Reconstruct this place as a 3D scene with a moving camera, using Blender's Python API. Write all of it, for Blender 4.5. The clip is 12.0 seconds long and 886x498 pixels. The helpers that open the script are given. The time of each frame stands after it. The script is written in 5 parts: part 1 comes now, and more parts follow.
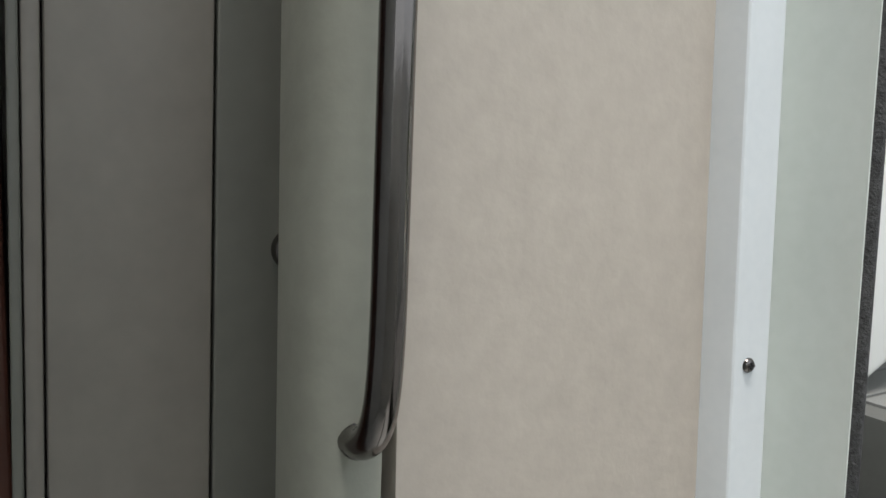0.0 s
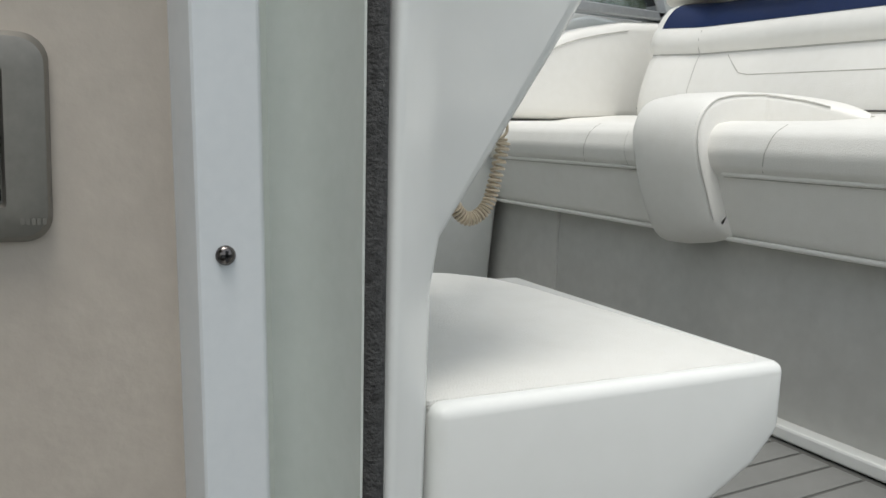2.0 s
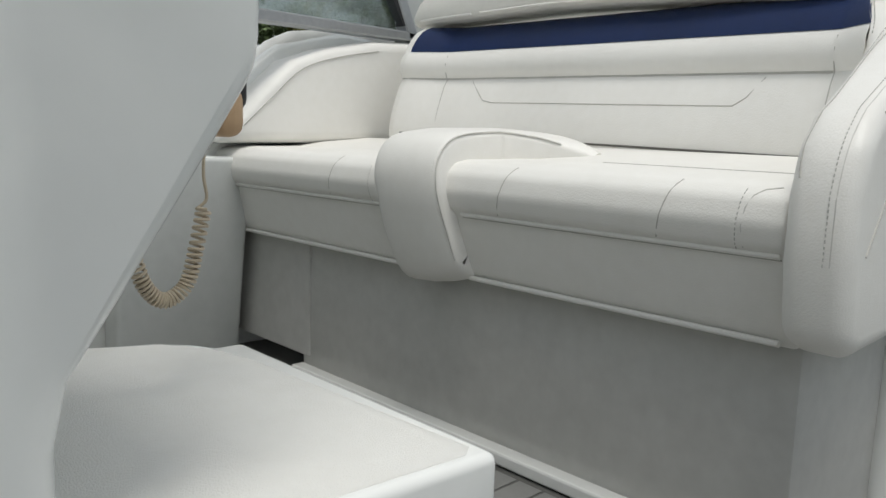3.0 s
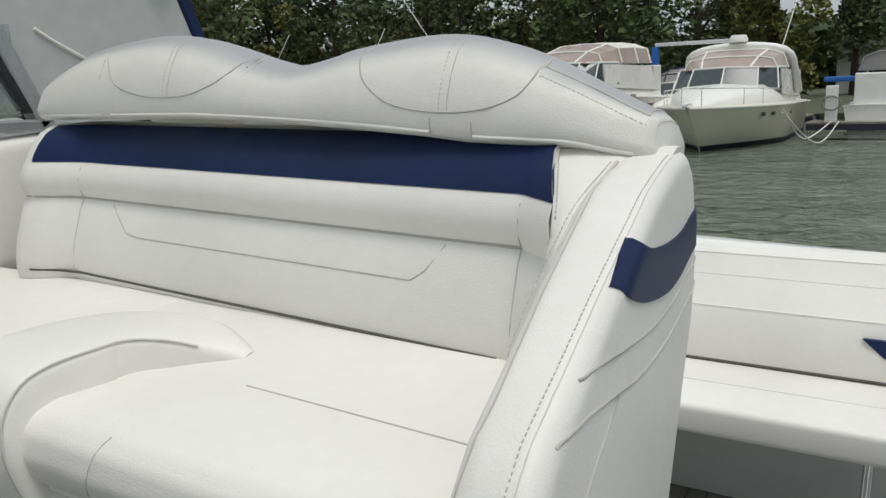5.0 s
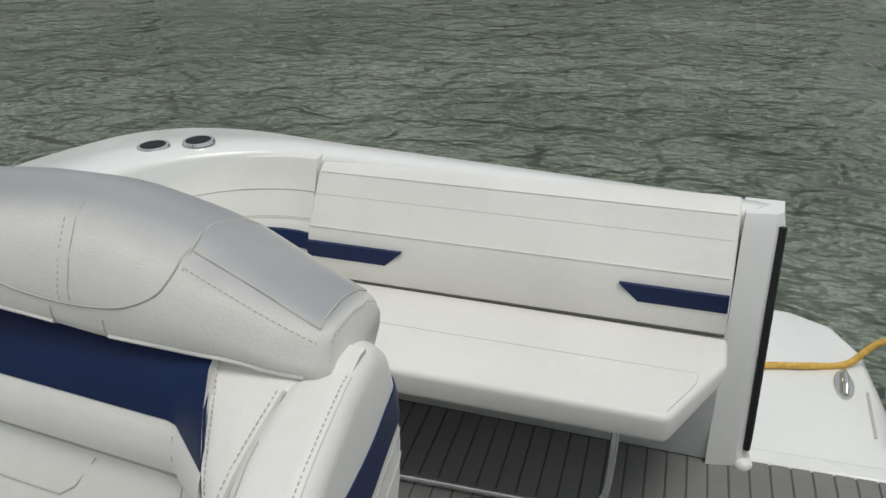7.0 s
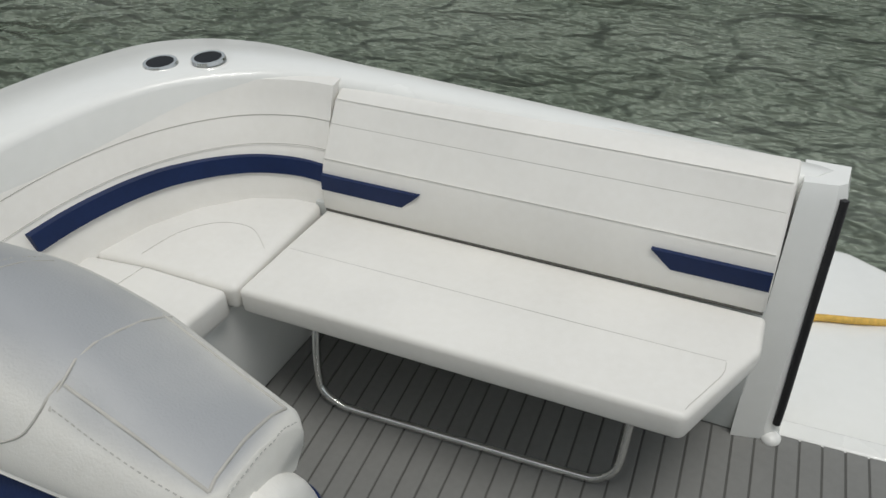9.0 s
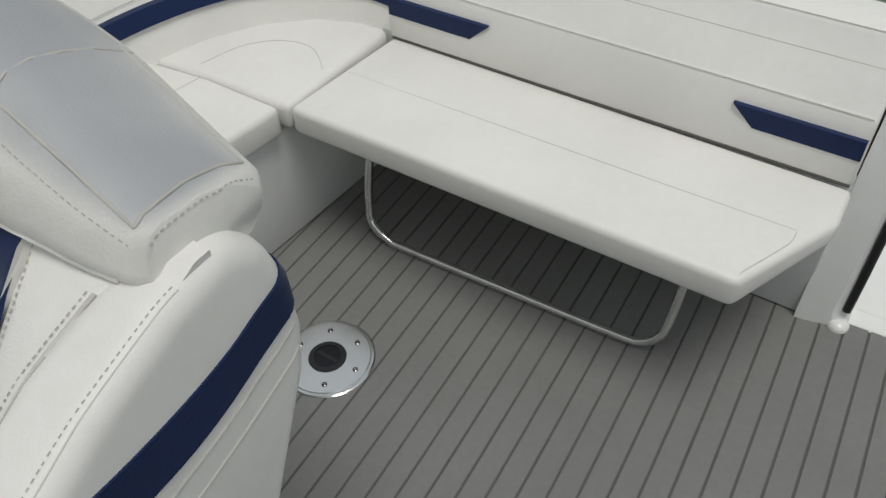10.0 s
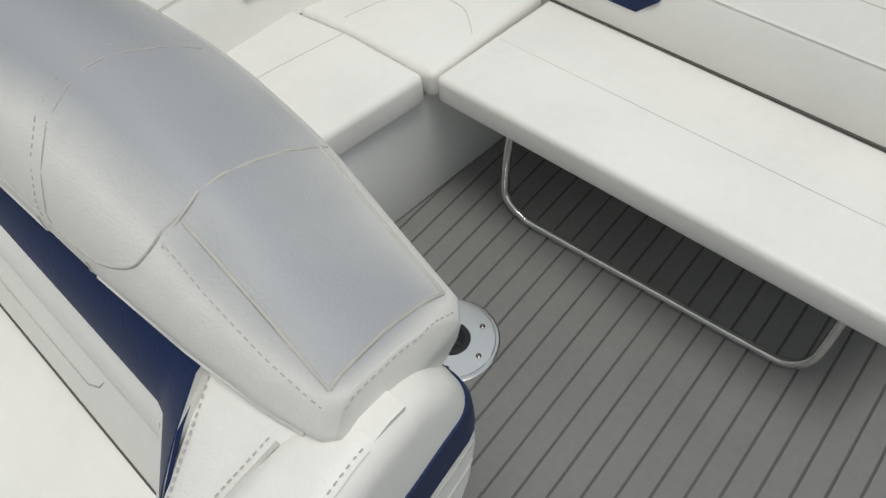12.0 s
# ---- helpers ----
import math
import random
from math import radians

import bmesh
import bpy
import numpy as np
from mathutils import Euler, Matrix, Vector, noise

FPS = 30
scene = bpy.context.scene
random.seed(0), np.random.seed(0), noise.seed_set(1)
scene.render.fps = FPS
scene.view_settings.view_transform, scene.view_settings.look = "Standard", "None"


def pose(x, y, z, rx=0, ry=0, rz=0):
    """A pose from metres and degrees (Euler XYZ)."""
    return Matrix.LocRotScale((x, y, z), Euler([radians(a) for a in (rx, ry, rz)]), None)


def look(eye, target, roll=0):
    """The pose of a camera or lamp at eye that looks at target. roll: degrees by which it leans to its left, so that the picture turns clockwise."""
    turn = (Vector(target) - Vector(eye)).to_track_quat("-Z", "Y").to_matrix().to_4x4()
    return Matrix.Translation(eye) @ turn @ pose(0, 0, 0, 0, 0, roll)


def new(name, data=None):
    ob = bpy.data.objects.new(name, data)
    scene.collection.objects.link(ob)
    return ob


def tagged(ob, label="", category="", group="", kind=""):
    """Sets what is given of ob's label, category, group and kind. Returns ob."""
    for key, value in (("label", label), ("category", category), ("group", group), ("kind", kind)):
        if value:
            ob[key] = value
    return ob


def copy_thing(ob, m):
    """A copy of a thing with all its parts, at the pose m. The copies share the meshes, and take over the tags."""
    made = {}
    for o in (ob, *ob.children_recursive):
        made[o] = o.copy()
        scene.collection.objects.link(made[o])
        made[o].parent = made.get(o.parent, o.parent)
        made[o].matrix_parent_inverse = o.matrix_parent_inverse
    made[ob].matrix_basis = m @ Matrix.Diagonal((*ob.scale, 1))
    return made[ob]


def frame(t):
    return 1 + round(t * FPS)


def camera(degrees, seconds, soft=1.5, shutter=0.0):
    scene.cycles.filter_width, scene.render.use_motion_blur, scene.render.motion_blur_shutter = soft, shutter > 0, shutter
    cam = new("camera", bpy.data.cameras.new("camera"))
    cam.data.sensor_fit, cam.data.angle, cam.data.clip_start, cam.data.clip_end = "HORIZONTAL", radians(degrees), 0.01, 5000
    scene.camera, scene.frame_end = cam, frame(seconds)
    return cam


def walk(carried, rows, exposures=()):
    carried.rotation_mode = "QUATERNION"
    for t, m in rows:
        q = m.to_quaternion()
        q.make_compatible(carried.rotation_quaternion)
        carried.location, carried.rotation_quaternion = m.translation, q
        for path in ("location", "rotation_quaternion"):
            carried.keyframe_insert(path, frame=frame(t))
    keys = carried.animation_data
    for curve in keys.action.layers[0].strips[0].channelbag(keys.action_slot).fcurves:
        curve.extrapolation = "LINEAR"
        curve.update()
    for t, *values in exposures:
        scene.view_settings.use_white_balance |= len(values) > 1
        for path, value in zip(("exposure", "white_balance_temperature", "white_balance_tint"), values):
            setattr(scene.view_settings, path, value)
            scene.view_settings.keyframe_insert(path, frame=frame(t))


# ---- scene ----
cam = camera(57.6, 12.0)

PATH = [
    (0, (0.824, -2.326, 0.5), (-0.931, -1.396, 0.268), 1.4),
    (0.5, (0.846, -2.291, 0.535), (-0.918, -1.389, 0.26), 1.4),
    (1.0, (0.818, -2.163, 0.627), (-0.97, -1.311, 0.351), 1.7),
    (1.5, (0.858, -2.044, 0.669), (-0.959, -1.234, 0.47), 2.0),
    (2, (0.869, -1.944, 0.744), (-0.892, -1.039, 0.466), 2.1),
    (2.5, (0.853, -1.895, 0.807), (-0.764, -0.752, 0.528), 2.1),
    (3, (0.839, -1.832, 0.819), (-0.627, -0.499, 0.544), 1.9),
    (5, (0.745, -1.417, 1.116), (-0.321, 0.23, 0.725), -2.2),
    (5.5, (0.752, -1.361, 1.234), (-0.191, 0.348, 0.798), -2.3),
    (6, (0.76, -1.253, 1.277), (-0.048, 0.498, 0.746), -2.4),
    (6.5, (0.768, -1.13, 1.351), (0.09, 0.61, 0.636), -2.1),
    (7, (0.765, -1.066, 1.465), (0.153, 0.606, 0.554), -2.0),
    (9, (0.777, -0.789, 1.579), (0.084, 0.644, 0.367), -2.5),
    (9.5, (0.82, -0.764, 1.513), (0.042, 0.515, 0.186), -2.4),
    (10, (0.852, -0.739, 1.451), (0.045, 0.403, 0.021), -2.8),
    (10.5, (0.847, -0.751, 1.428), (0.045, 0.271, -0.092), -3.8),
    (11, (0.833, -0.734, 1.414), (0.045, 0.187, -0.177), -4.4),
    (11.5, (0.754, -0.686, 1.461), (-0.059, 0.181, -0.148), -5.2),
    (12, (0.675, -0.642, 1.504), (-0.22, 0.212, -0.067), -5.6),
]
EXPOSURES = [(0.0, 1.1), (0.5, 1.1), (1.0, 1.0), (1.5, 0.66), (2.0, 0.44), (2.5, 0.28), (3.0, 0.2), (5.0, 0.08), (6.0, 0.03), (7.0, -0.17), (9.0, -0.2), (9.5, -0.25), (10.0, -0.24), (10.5, -0.14), (11.0, -0.06), (12.0, -0.06)]
walk(cam, [(t, look(eye, target, roll)) for t, eye, target, roll in PATH], EXPOSURES)

# ---- world and light ----
world = bpy.data.worlds.new("sky")
scene.world = world
world.use_nodes = True
_wn = world.node_tree
_bg = _wn.nodes["Background"]
_sky = _wn.nodes.new("ShaderNodeTexSky")
_sky.sky_type = 'NISHITA'
_sky.sun_disc = False
_sky.sun_elevation = radians(74)
_sky.sun_rotation = radians(121)
_sky.dust_density = 4.0
_sky.air_density = 1.0
_sky.ozone_density = 1.0
# a high overcast: the blue of the clear sky is greyed by cloud
_mixn = _wn.nodes.new("ShaderNodeMix")
_mixn.data_type = 'RGBA'
_mixn.inputs[0].default_value = 0.72
_cl = _wn.nodes.new("ShaderNodeTexNoise")
_cl.inputs["Scale"].default_value = 2.2
_cl.inputs["Detail"].default_value = 5
_ramp = _wn.nodes.new("ShaderNodeValToRGB")
_ramp.color_ramp.elements[0].position = 0.35
_ramp.color_ramp.elements[0].color = (5.4, 5.9, 6.3, 1)
_ramp.color_ramp.elements[1].position = 0.68
_ramp.color_ramp.elements[1].color = (8.3, 8.75, 8.6, 1)
_wn.links.new(_cl.outputs["Fac"], _ramp.inputs[0])
_wn.links.new(_sky.outputs[0], _mixn.inputs[6])
_wn.links.new(_ramp.outputs[0], _mixn.inputs[7])
_wn.links.new(_mixn.outputs[2], _bg.inputs[0])
_bg.inputs[1].default_value = 0.088

sun_data = bpy.data.lights.new("sun", 'SUN')
sun_data.energy = 1.5
sun_data.angle = radians(25)
sun_data.color = (1.0, 0.985, 0.94)
sun_ob = new("sun", sun_data)
sun_ob.matrix_world = look((3.6, -1.6, 13), (0.6, 0.2, 0))

# ---- materials ----


def mat(name, color, rough=0.5, metal=0.0, var=0.08, scale=6.0, bump=0.0, bscale=200.0, fine=0.03, trans=0.0, ior=1.45, alpha=1.0, stain=None, coat=0.0, spec=None):
    """A surface with two scales of variation and fine relief."""
    m = bpy.data.materials.new(name)
    m.use_nodes = True
    nt = m.node_tree
    b = nt.nodes["Principled BSDF"]
    tc = nt.nodes.new("ShaderNodeTexCoord")
    n1 = nt.nodes.new("ShaderNodeTexNoise")
    n1.inputs["Scale"].default_value = scale
    n1.inputs["Detail"].default_value = 6
    n2 = nt.nodes.new("ShaderNodeTexNoise")
    n2.inputs["Scale"].default_value = scale * 14
    n2.inputs["Detail"].default_value = 3
    for n in (n1, n2):
        nt.links.new(tc.outputs["Object"], n.inputs["Vector"])
    r1 = nt.nodes.new("ShaderNodeValToRGB")
    lo = [max(0.0, c * (1 - var)) for c in color]
    hi = [min(1.0, c * (1 + var * 0.7)) for c in color]
    if stain:
        lo = list(stain)
    r1.color_ramp.elements[0].position = 0.3
    r1.color_ramp.elements[1].position = 0.62
    r1.color_ramp.elements[0].color = (*lo, 1)
    r1.color_ramp.elements[1].color = (*hi, 1)
    nt.links.new(n1.outputs["Fac"], r1.inputs[0])
    mx = nt.nodes.new("ShaderNodeMix")
    mx.data_type = 'RGBA'
    mx.blend_type = 'OVERLAY'
    mx.inputs[0].default_value = fine * 4
    nt.links.new(r1.outputs[0], mx.inputs[6])
    nt.links.new(n2.outputs["Fac"], mx.inputs[7])
    nt.links.new(mx.outputs[2], b.inputs["Base Color"])
    mr = nt.nodes.new("ShaderNodeMapRange")
    mr.inputs[3].default_value = max(0.02, rough - 0.07)
    mr.inputs[4].default_value = min(1.0, rough + 0.07)
    nt.links.new(n1.outputs["Fac"], mr.inputs[0])
    nt.links.new(mr.outputs[0], b.inputs["Roughness"])
    b.inputs["Metallic"].default_value = metal
    b.inputs["IOR"].default_value = ior
    b.inputs["Transmission Weight"].default_value = trans
    b.inputs["Alpha"].default_value = alpha
    b.inputs["Coat Weight"].default_value = coat
    if spec is not None:
        b.inputs["Specular IOR Level"].default_value = spec
    if bump > 0:
        n3 = nt.nodes.new("ShaderNodeTexNoise")
        n3.inputs["Scale"].default_value = bscale
        n3.inputs["Detail"].default_value = 4
        nt.links.new(tc.outputs["Object"], n3.inputs["Vector"])
        bp = nt.nodes.new("ShaderNodeBump")
        bp.inputs["Strength"].default_value = bump
        bp.inputs["Distance"].default_value = 0.002
        nt.links.new(n3.outputs["Fac"], bp.inputs["Height"])
        nt.links.new(bp.outputs[0], b.inputs["Normal"])
    return m


VINYL = mat("white_vinyl", (0.80, 0.785, 0.745), 0.42, var=0.04, scale=3.5, bump=0.25, bscale=420)
VINYL_W = mat("ivory_vinyl", (0.74, 0.715, 0.665), 0.45, var=0.05, scale=3.0, bump=0.25, bscale=420)
NAVY = mat("navy_vinyl", (0.007, 0.019, 0.072), 0.45, var=0.15, scale=5, bump=0.2, bscale=400, spec=0.3)
PIPING = mat("vinyl_piping", (0.6, 0.585, 0.55), 0.45, var=0.06)
# grey for the shade in stitched creases, laid on as thin tubes
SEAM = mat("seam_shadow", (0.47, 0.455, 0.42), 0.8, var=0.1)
# near-black that paints the shade inside gaps between cushions
GAP_SHADE = mat("cushion_gap_shade", (0.10, 0.095, 0.085), 0.85, var=0.1)
THREAD = mat("stitch_thread", (0.45, 0.44, 0.41), 0.7, var=0.1)
GEL = mat("white_gelcoat", (0.82, 0.825, 0.80), 0.25, var=0.03, scale=2.0, coat=0.3, bump=0.03, bscale=40)
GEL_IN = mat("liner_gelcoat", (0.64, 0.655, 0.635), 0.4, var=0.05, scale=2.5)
# white gelcoat greyed to stand in for the shade under the seat
PEDESTAL_SHADED = mat("shaded_white_gelcoat", (0.50, 0.495, 0.47), 0.4, var=0.05, scale=2.5)
NONSKID = mat("nonskid_gelcoat", (0.80, 0.79, 0.75), 0.6, var=0.05, scale=3, bump=0.8, bscale=700)
BOARD = mat("grey_woven_deck_vinyl", (0.205, 0.206, 0.198), 0.75, var=0.06, scale=4, bump=0.35, bscale=900, fine=0.02)
CAULK = mat("dark_deck_joint", (0.105, 0.105, 0.098), 0.8, var=0.1)
STEEL = mat("polished_stainless", (0.74, 0.74, 0.72), 0.16, metal=1.0, var=0.08, scale=20)
BRUSHED = mat("brushed_stainless", (0.86, 0.855, 0.84), 0.24, metal=1.0, var=0.03, scale=10)
# chrome with the handle's dim cabin reflection put into its colour
DARKCH = mat("darkened_chrome", (0.17, 0.155, 0.15), 0.14, metal=1.0, var=0.05)
BLACK = mat("black_rubber", (0.016, 0.016, 0.018), 0.55, var=0.2)
FELT = mat("charcoal_felt", (0.055, 0.055, 0.055), 0.95, var=0.45, scale=180, bump=1.0, bscale=500, fine=0.15)
TAUPE = mat("taupe_wall_vinyl", (0.50, 0.445, 0.385), 0.52, var=0.06, scale=4, bump=0.13, bscale=160)
SAGE = mat("sage_wall_vinyl", (0.33, 0.33, 0.28), 0.5, var=0.07, scale=4, bump=0.16, bscale=140)
JAMB = mat("pale_green_gelcoat", (0.68, 0.715, 0.67), 0.35, var=0.05, scale=6)
TRIMW = mat("white_plastic_trim", (0.74, 0.77, 0.79), 0.35, var=0.03, scale=8)
CABDOOR = mat("taupe_cabinet_laminate", (0.205, 0.188, 0.165), 0.45, var=0.05, scale=3)
CABFRAME = mat("sage_cabinet_frame", (0.15, 0.15, 0.13), 0.45, var=0.05, scale=3)
DARKWOOD = mat("dark_cherry_wood", (0.05, 0.018, 0.012), 0.3, var=0.3, scale=9)
PEWTER = mat("satin_pewter_plastic", (0.24, 0.228, 0.205), 0.36, metal=0.6, var=0.04, scale=15)
SWITCH = mat("charcoal_switch", (0.013, 0.0145, 0.018), 0.5, var=0.12, scale=15, spec=0.25)
CORD = mat("beige_cord", (0.50, 0.42, 0.31), 0.5, var=0.08)
TAN = mat("tan_plastic", (0.55, 0.37, 0.22), 0.5, var=0.06)
ROPE = mat("yellow_rope", (0.72, 0.45, 0.10), 0.75, var=0.2, scale=60, bump=1.0, bscale=250)
GLASS = mat("clear_glass", (0.45, 0.56, 0.54), 0.06, var=0.0, trans=0.9, alpha=0.45)
DARKGLASS = mat("tinted_windshield", (0.055, 0.07, 0.075), 0.08, var=0.1)
FRAMEGREY = mat("grey_aluminium", (0.36, 0.37, 0.38), 0.4, metal=0.6, var=0.06)
BOATWHITE = mat("boat_gelcoat", (0.80, 0.79, 0.75), 0.28, var=0.05, scale=0.8)
BOATCREAM = mat("boat_cream_gelcoat", (0.70, 0.66, 0.55), 0.3, var=0.06, scale=0.8)
BOATNAVY = mat("boat_navy_paint", (0.02, 0.022, 0.035), 0.4, var=0.15)
BOATRED = mat("boat_maroon_band", (0.13, 0.03, 0.025), 0.35, var=0.15)
CANVAS_T = mat("tan_canvas", (0.38, 0.29, 0.21), 0.85, var=0.12, scale=2)
CANVAS_N = mat("navy_canvas", (0.018, 0.022, 0.04), 0.85, var=0.2, scale=2)
CANVAS_G = mat("grey_canvas", (0.24, 0.235, 0.225), 0.85, var=0.2, scale=2)
CANVAS_W = mat("white_canvas", (0.66, 0.64, 0.6), 0.8, var=0.1, scale=2)
CANVAS_B = mat("blue_canvas", (0.03, 0.13, 0.42), 0.8, var=0.1, scale=2)
VINYLWIN = mat("clear_vinyl_window", (0.34, 0.27, 0.235), 0.22, var=0.15, scale=2)
VINYLWIN_G = mat("smoky_vinyl_window", (0.26, 0.25, 0.235), 0.22, var=0.15, scale=2)
WOODGREY = mat("weathered_dock_wood", (0.23, 0.2, 0.17), 0.85, var=0.25, scale=6, bump=0.6, bscale=60)
PILE = mat("galvanised_piling", (0.24, 0.22, 0.2), 0.7, var=0.25, scale=5)
BARK = mat("bark", (0.06, 0.045, 0.035), 0.95, var=0.3, scale=6)
GRASS = mat("mown_grass", (0.075, 0.09, 0.05), 0.95, var=0.3, scale=0.6)
LEAF = mat("green_foliage", (0.072, 0.100, 0.040), 0.75, var=0.5, scale=0.9)
LEAF2 = mat("yellow_green_foliage", (0.14, 0.145, 0.04), 0.75, var=0.45, scale=0.9)
ENGINE = mat("dark_engine_cowl", (0.012, 0.014, 0.02), 0.4, var=0.1)


def island_variation(m, amount=0.35):
    """Lets each leaf clump of a joined crown differ a little in brightness."""
    nt = m.node_tree
    b = nt.nodes["Principled BSDF"]
    link = b.inputs["Base Color"].links[0]
    src = link.from_socket
    geo = nt.nodes.new("ShaderNodeNewGeometry")
    mr = nt.nodes.new("ShaderNodeMapRange")
    mr.inputs[3].default_value = 1 - amount
    mr.inputs[4].default_value = 1 + amount
    nt.links.new(geo.outputs["Random Per Island"], mr.inputs[0])
    mul = nt.nodes.new("ShaderNodeVectorMath")
    mul.operation = 'SCALE'
    nt.links.new(src, mul.inputs[0])
    nt.links.new(mr.outputs[0], mul.inputs["Scale"])
    nt.links.new(mul.outputs[0], b.inputs["Base Color"])


def grey_top_vinyl():
    """White vinyl, mixed towards grey where its normal points up."""
    m = mat("grey_topped_vinyl", (0.74, 0.725, 0.68), 0.45, var=0.05, scale=5.0, bump=0.25, bscale=400)
    nt = m.node_tree
    b = nt.nodes["Principled BSDF"]
    src = b.inputs["Base Color"].links[0].from_socket
    geo = nt.nodes.new("ShaderNodeNewGeometry")
    sep = nt.nodes.new("ShaderNodeSeparateXYZ")
    nt.links.new(geo.outputs["Normal"], sep.inputs[0])
    tc = nt.nodes.new("ShaderNodeTexCoord")
    no = nt.nodes.new("ShaderNodeTexNoise")
    no.inputs["Scale"].default_value = 9
    no.inputs["Detail"].default_value = 5
    nt.links.new(tc.outputs["Object"], no.inputs["Vector"])
    ad = nt.nodes.new("ShaderNodeMath")
    ad.operation = 'MULTIPLY_ADD'
    ad.inputs[1].default_value = 0.14
    nt.links.new(no.outputs["Fac"], ad.inputs[0])
    nt.links.new(sep.outputs[2], ad.inputs[2])
    mr = nt.nodes.new("ShaderNodeMapRange")
    mr.interpolation_type = 'SMOOTHSTEP'
    mr.inputs[1].default_value = 0.66
    mr.inputs[2].default_value = 0.98
    nt.links.new(ad.outputs[0], mr.inputs[0])
    mx = nt.nodes.new("ShaderNodeMix")
    mx.data_type = 'RGBA'
    mx.inputs[7].default_value = (0.36, 0.37, 0.385, 1)
    nt.links.new(mr.outputs[0], mx.inputs[0])
    nt.links.new(src, mx.inputs[6])
    nt.links.new(mx.outputs[2], b.inputs["Base Color"])
    return m


GREYTOP = grey_top_vinyl()
island_variation(LEAF, 0.55)
island_variation(LEAF2, 0.45)


def water_material():
    m = bpy.data.materials.new("lake_water")
    m.use_nodes = True
    nt = m.node_tree
    b = nt.nodes["Principled BSDF"]
    b.inputs["Roughness"].default_value = 0.14
    b.inputs["IOR"].default_value = 1.33
    tc = nt.nodes.new("ShaderNodeTexCoord")
    mp = nt.nodes.new("ShaderNodeMapping")
    mp.inputs["Scale"].default_value = (1.0, 1.55, 1.0)
    mp.inputs["Rotation"].default_value = (0, 0, radians(14))
    nt.links.new(tc.outputs["Object"], mp.inputs["Vector"])
    big = nt.nodes.new("ShaderNodeTexNoise")
    big.inputs["Scale"].default_value = 0.35
    big.inputs["Detail"].default_value = 3
    nt.links.new(mp.outputs[0], big.inputs["Vector"])
    rp = nt.nodes.new("ShaderNodeValToRGB")
    rp.color_ramp.elements[0].position = 0.35
    rp.color_ramp.elements[1].position = 0.7
    rp.color_ramp.elements[0].color = (0.155, 0.19, 0.142, 1)
    rp.color_ramp.elements[1].color = (0.265, 0.302, 0.245, 1)
    nt.links.new(big.outputs["Fac"], rp.inputs[0])
    nt.links.new(rp.outputs[0], b.inputs["Base Color"])
    w1 = nt.nodes.new("ShaderNodeTexNoise")
    w1.inputs["Scale"].default_value = 1.5
    w1.inputs["Detail"].default_value = 2
    w1.inputs["Roughness"].default_value = 0.5
    w1.inputs["Distortion"].default_value = 0.5
    nt.links.new(mp.outputs[0], w1.inputs["Vector"])
    w2 = nt.nodes.new("ShaderNodeTexNoise")
    w2.inputs["Scale"].default_value = 5.5
    w2.inputs["Detail"].default_value = 2
    nt.links.new(mp.outputs[0], w2.inputs["Vector"])
    add = nt.nodes.new("ShaderNodeMath")
    add.operation = 'MULTIPLY_ADD'
    add.inputs[1].default_value = 0.34
    nt.links.new(w2.outputs["Fac"], add.inputs[0])
    nt.links.new(w1.outputs["Fac"], add.inputs[2])
    bp = nt.nodes.new("ShaderNodeBump")
    bp.inputs["Strength"].default_value = 1.0
    bp.inputs["Distance"].default_value = 0.9
    nt.links.new(add.outputs[0], bp.inputs["Height"])
    nt.links.new(bp.outputs[0], b.inputs["Normal"])
    return m


WATER = water_material()

# ---- mesh helpers ----


def part(name, bm, material, parent=None, label="", smooth=None):
    """Links a bmesh as one mesh object under a thing or a part."""
    me = bpy.data.meshes.new(name)
    bm.normal_update()
    bmesh.ops.recalc_face_normals(bm, faces=bm.faces)
    if smooth is not None:
        for f in bm.faces:
            f.smooth = True
        for e in bm.edges:
            if len(e.link_faces) == 2 and e.calc_face_angle(0) > radians(smooth):
                e.smooth = False
    bm.to_mesh(me)
    bm.free()
    me.materials.append(material)
    ob = new(name, me)
    if parent is not None:
        ob.parent = parent
    if label:
        ob["label"] = label
    return ob


def thing(name, label, category, group="", kind="", at=(0, 0, 0)):
    ob = new(name)
    ob.empty_display_size = 0.05
    ob.location = at
    return tagged(ob, label, category, group, kind)


def box(x0, x1, y0, y1, z0, z1, bevel=0.0, seg=2):
    bm = bmesh.new()
    bmesh.ops.create_cube(bm, size=1.0)
    for v in bm.verts:
        v.co = Vector((x0 + (v.co.x + 0.5) * (x1 - x0), y0 + (v.co.y + 0.5) * (y1 - y0), z0 + (v.co.z + 0.5) * (z1 - z0)))
    if bevel > 0:
        bmesh.ops.bevel(bm, geom=list(bm.edges), offset=bevel, segments=seg, profile=0.5, affect='EDGES', clamp_overlap=True)
    return bm


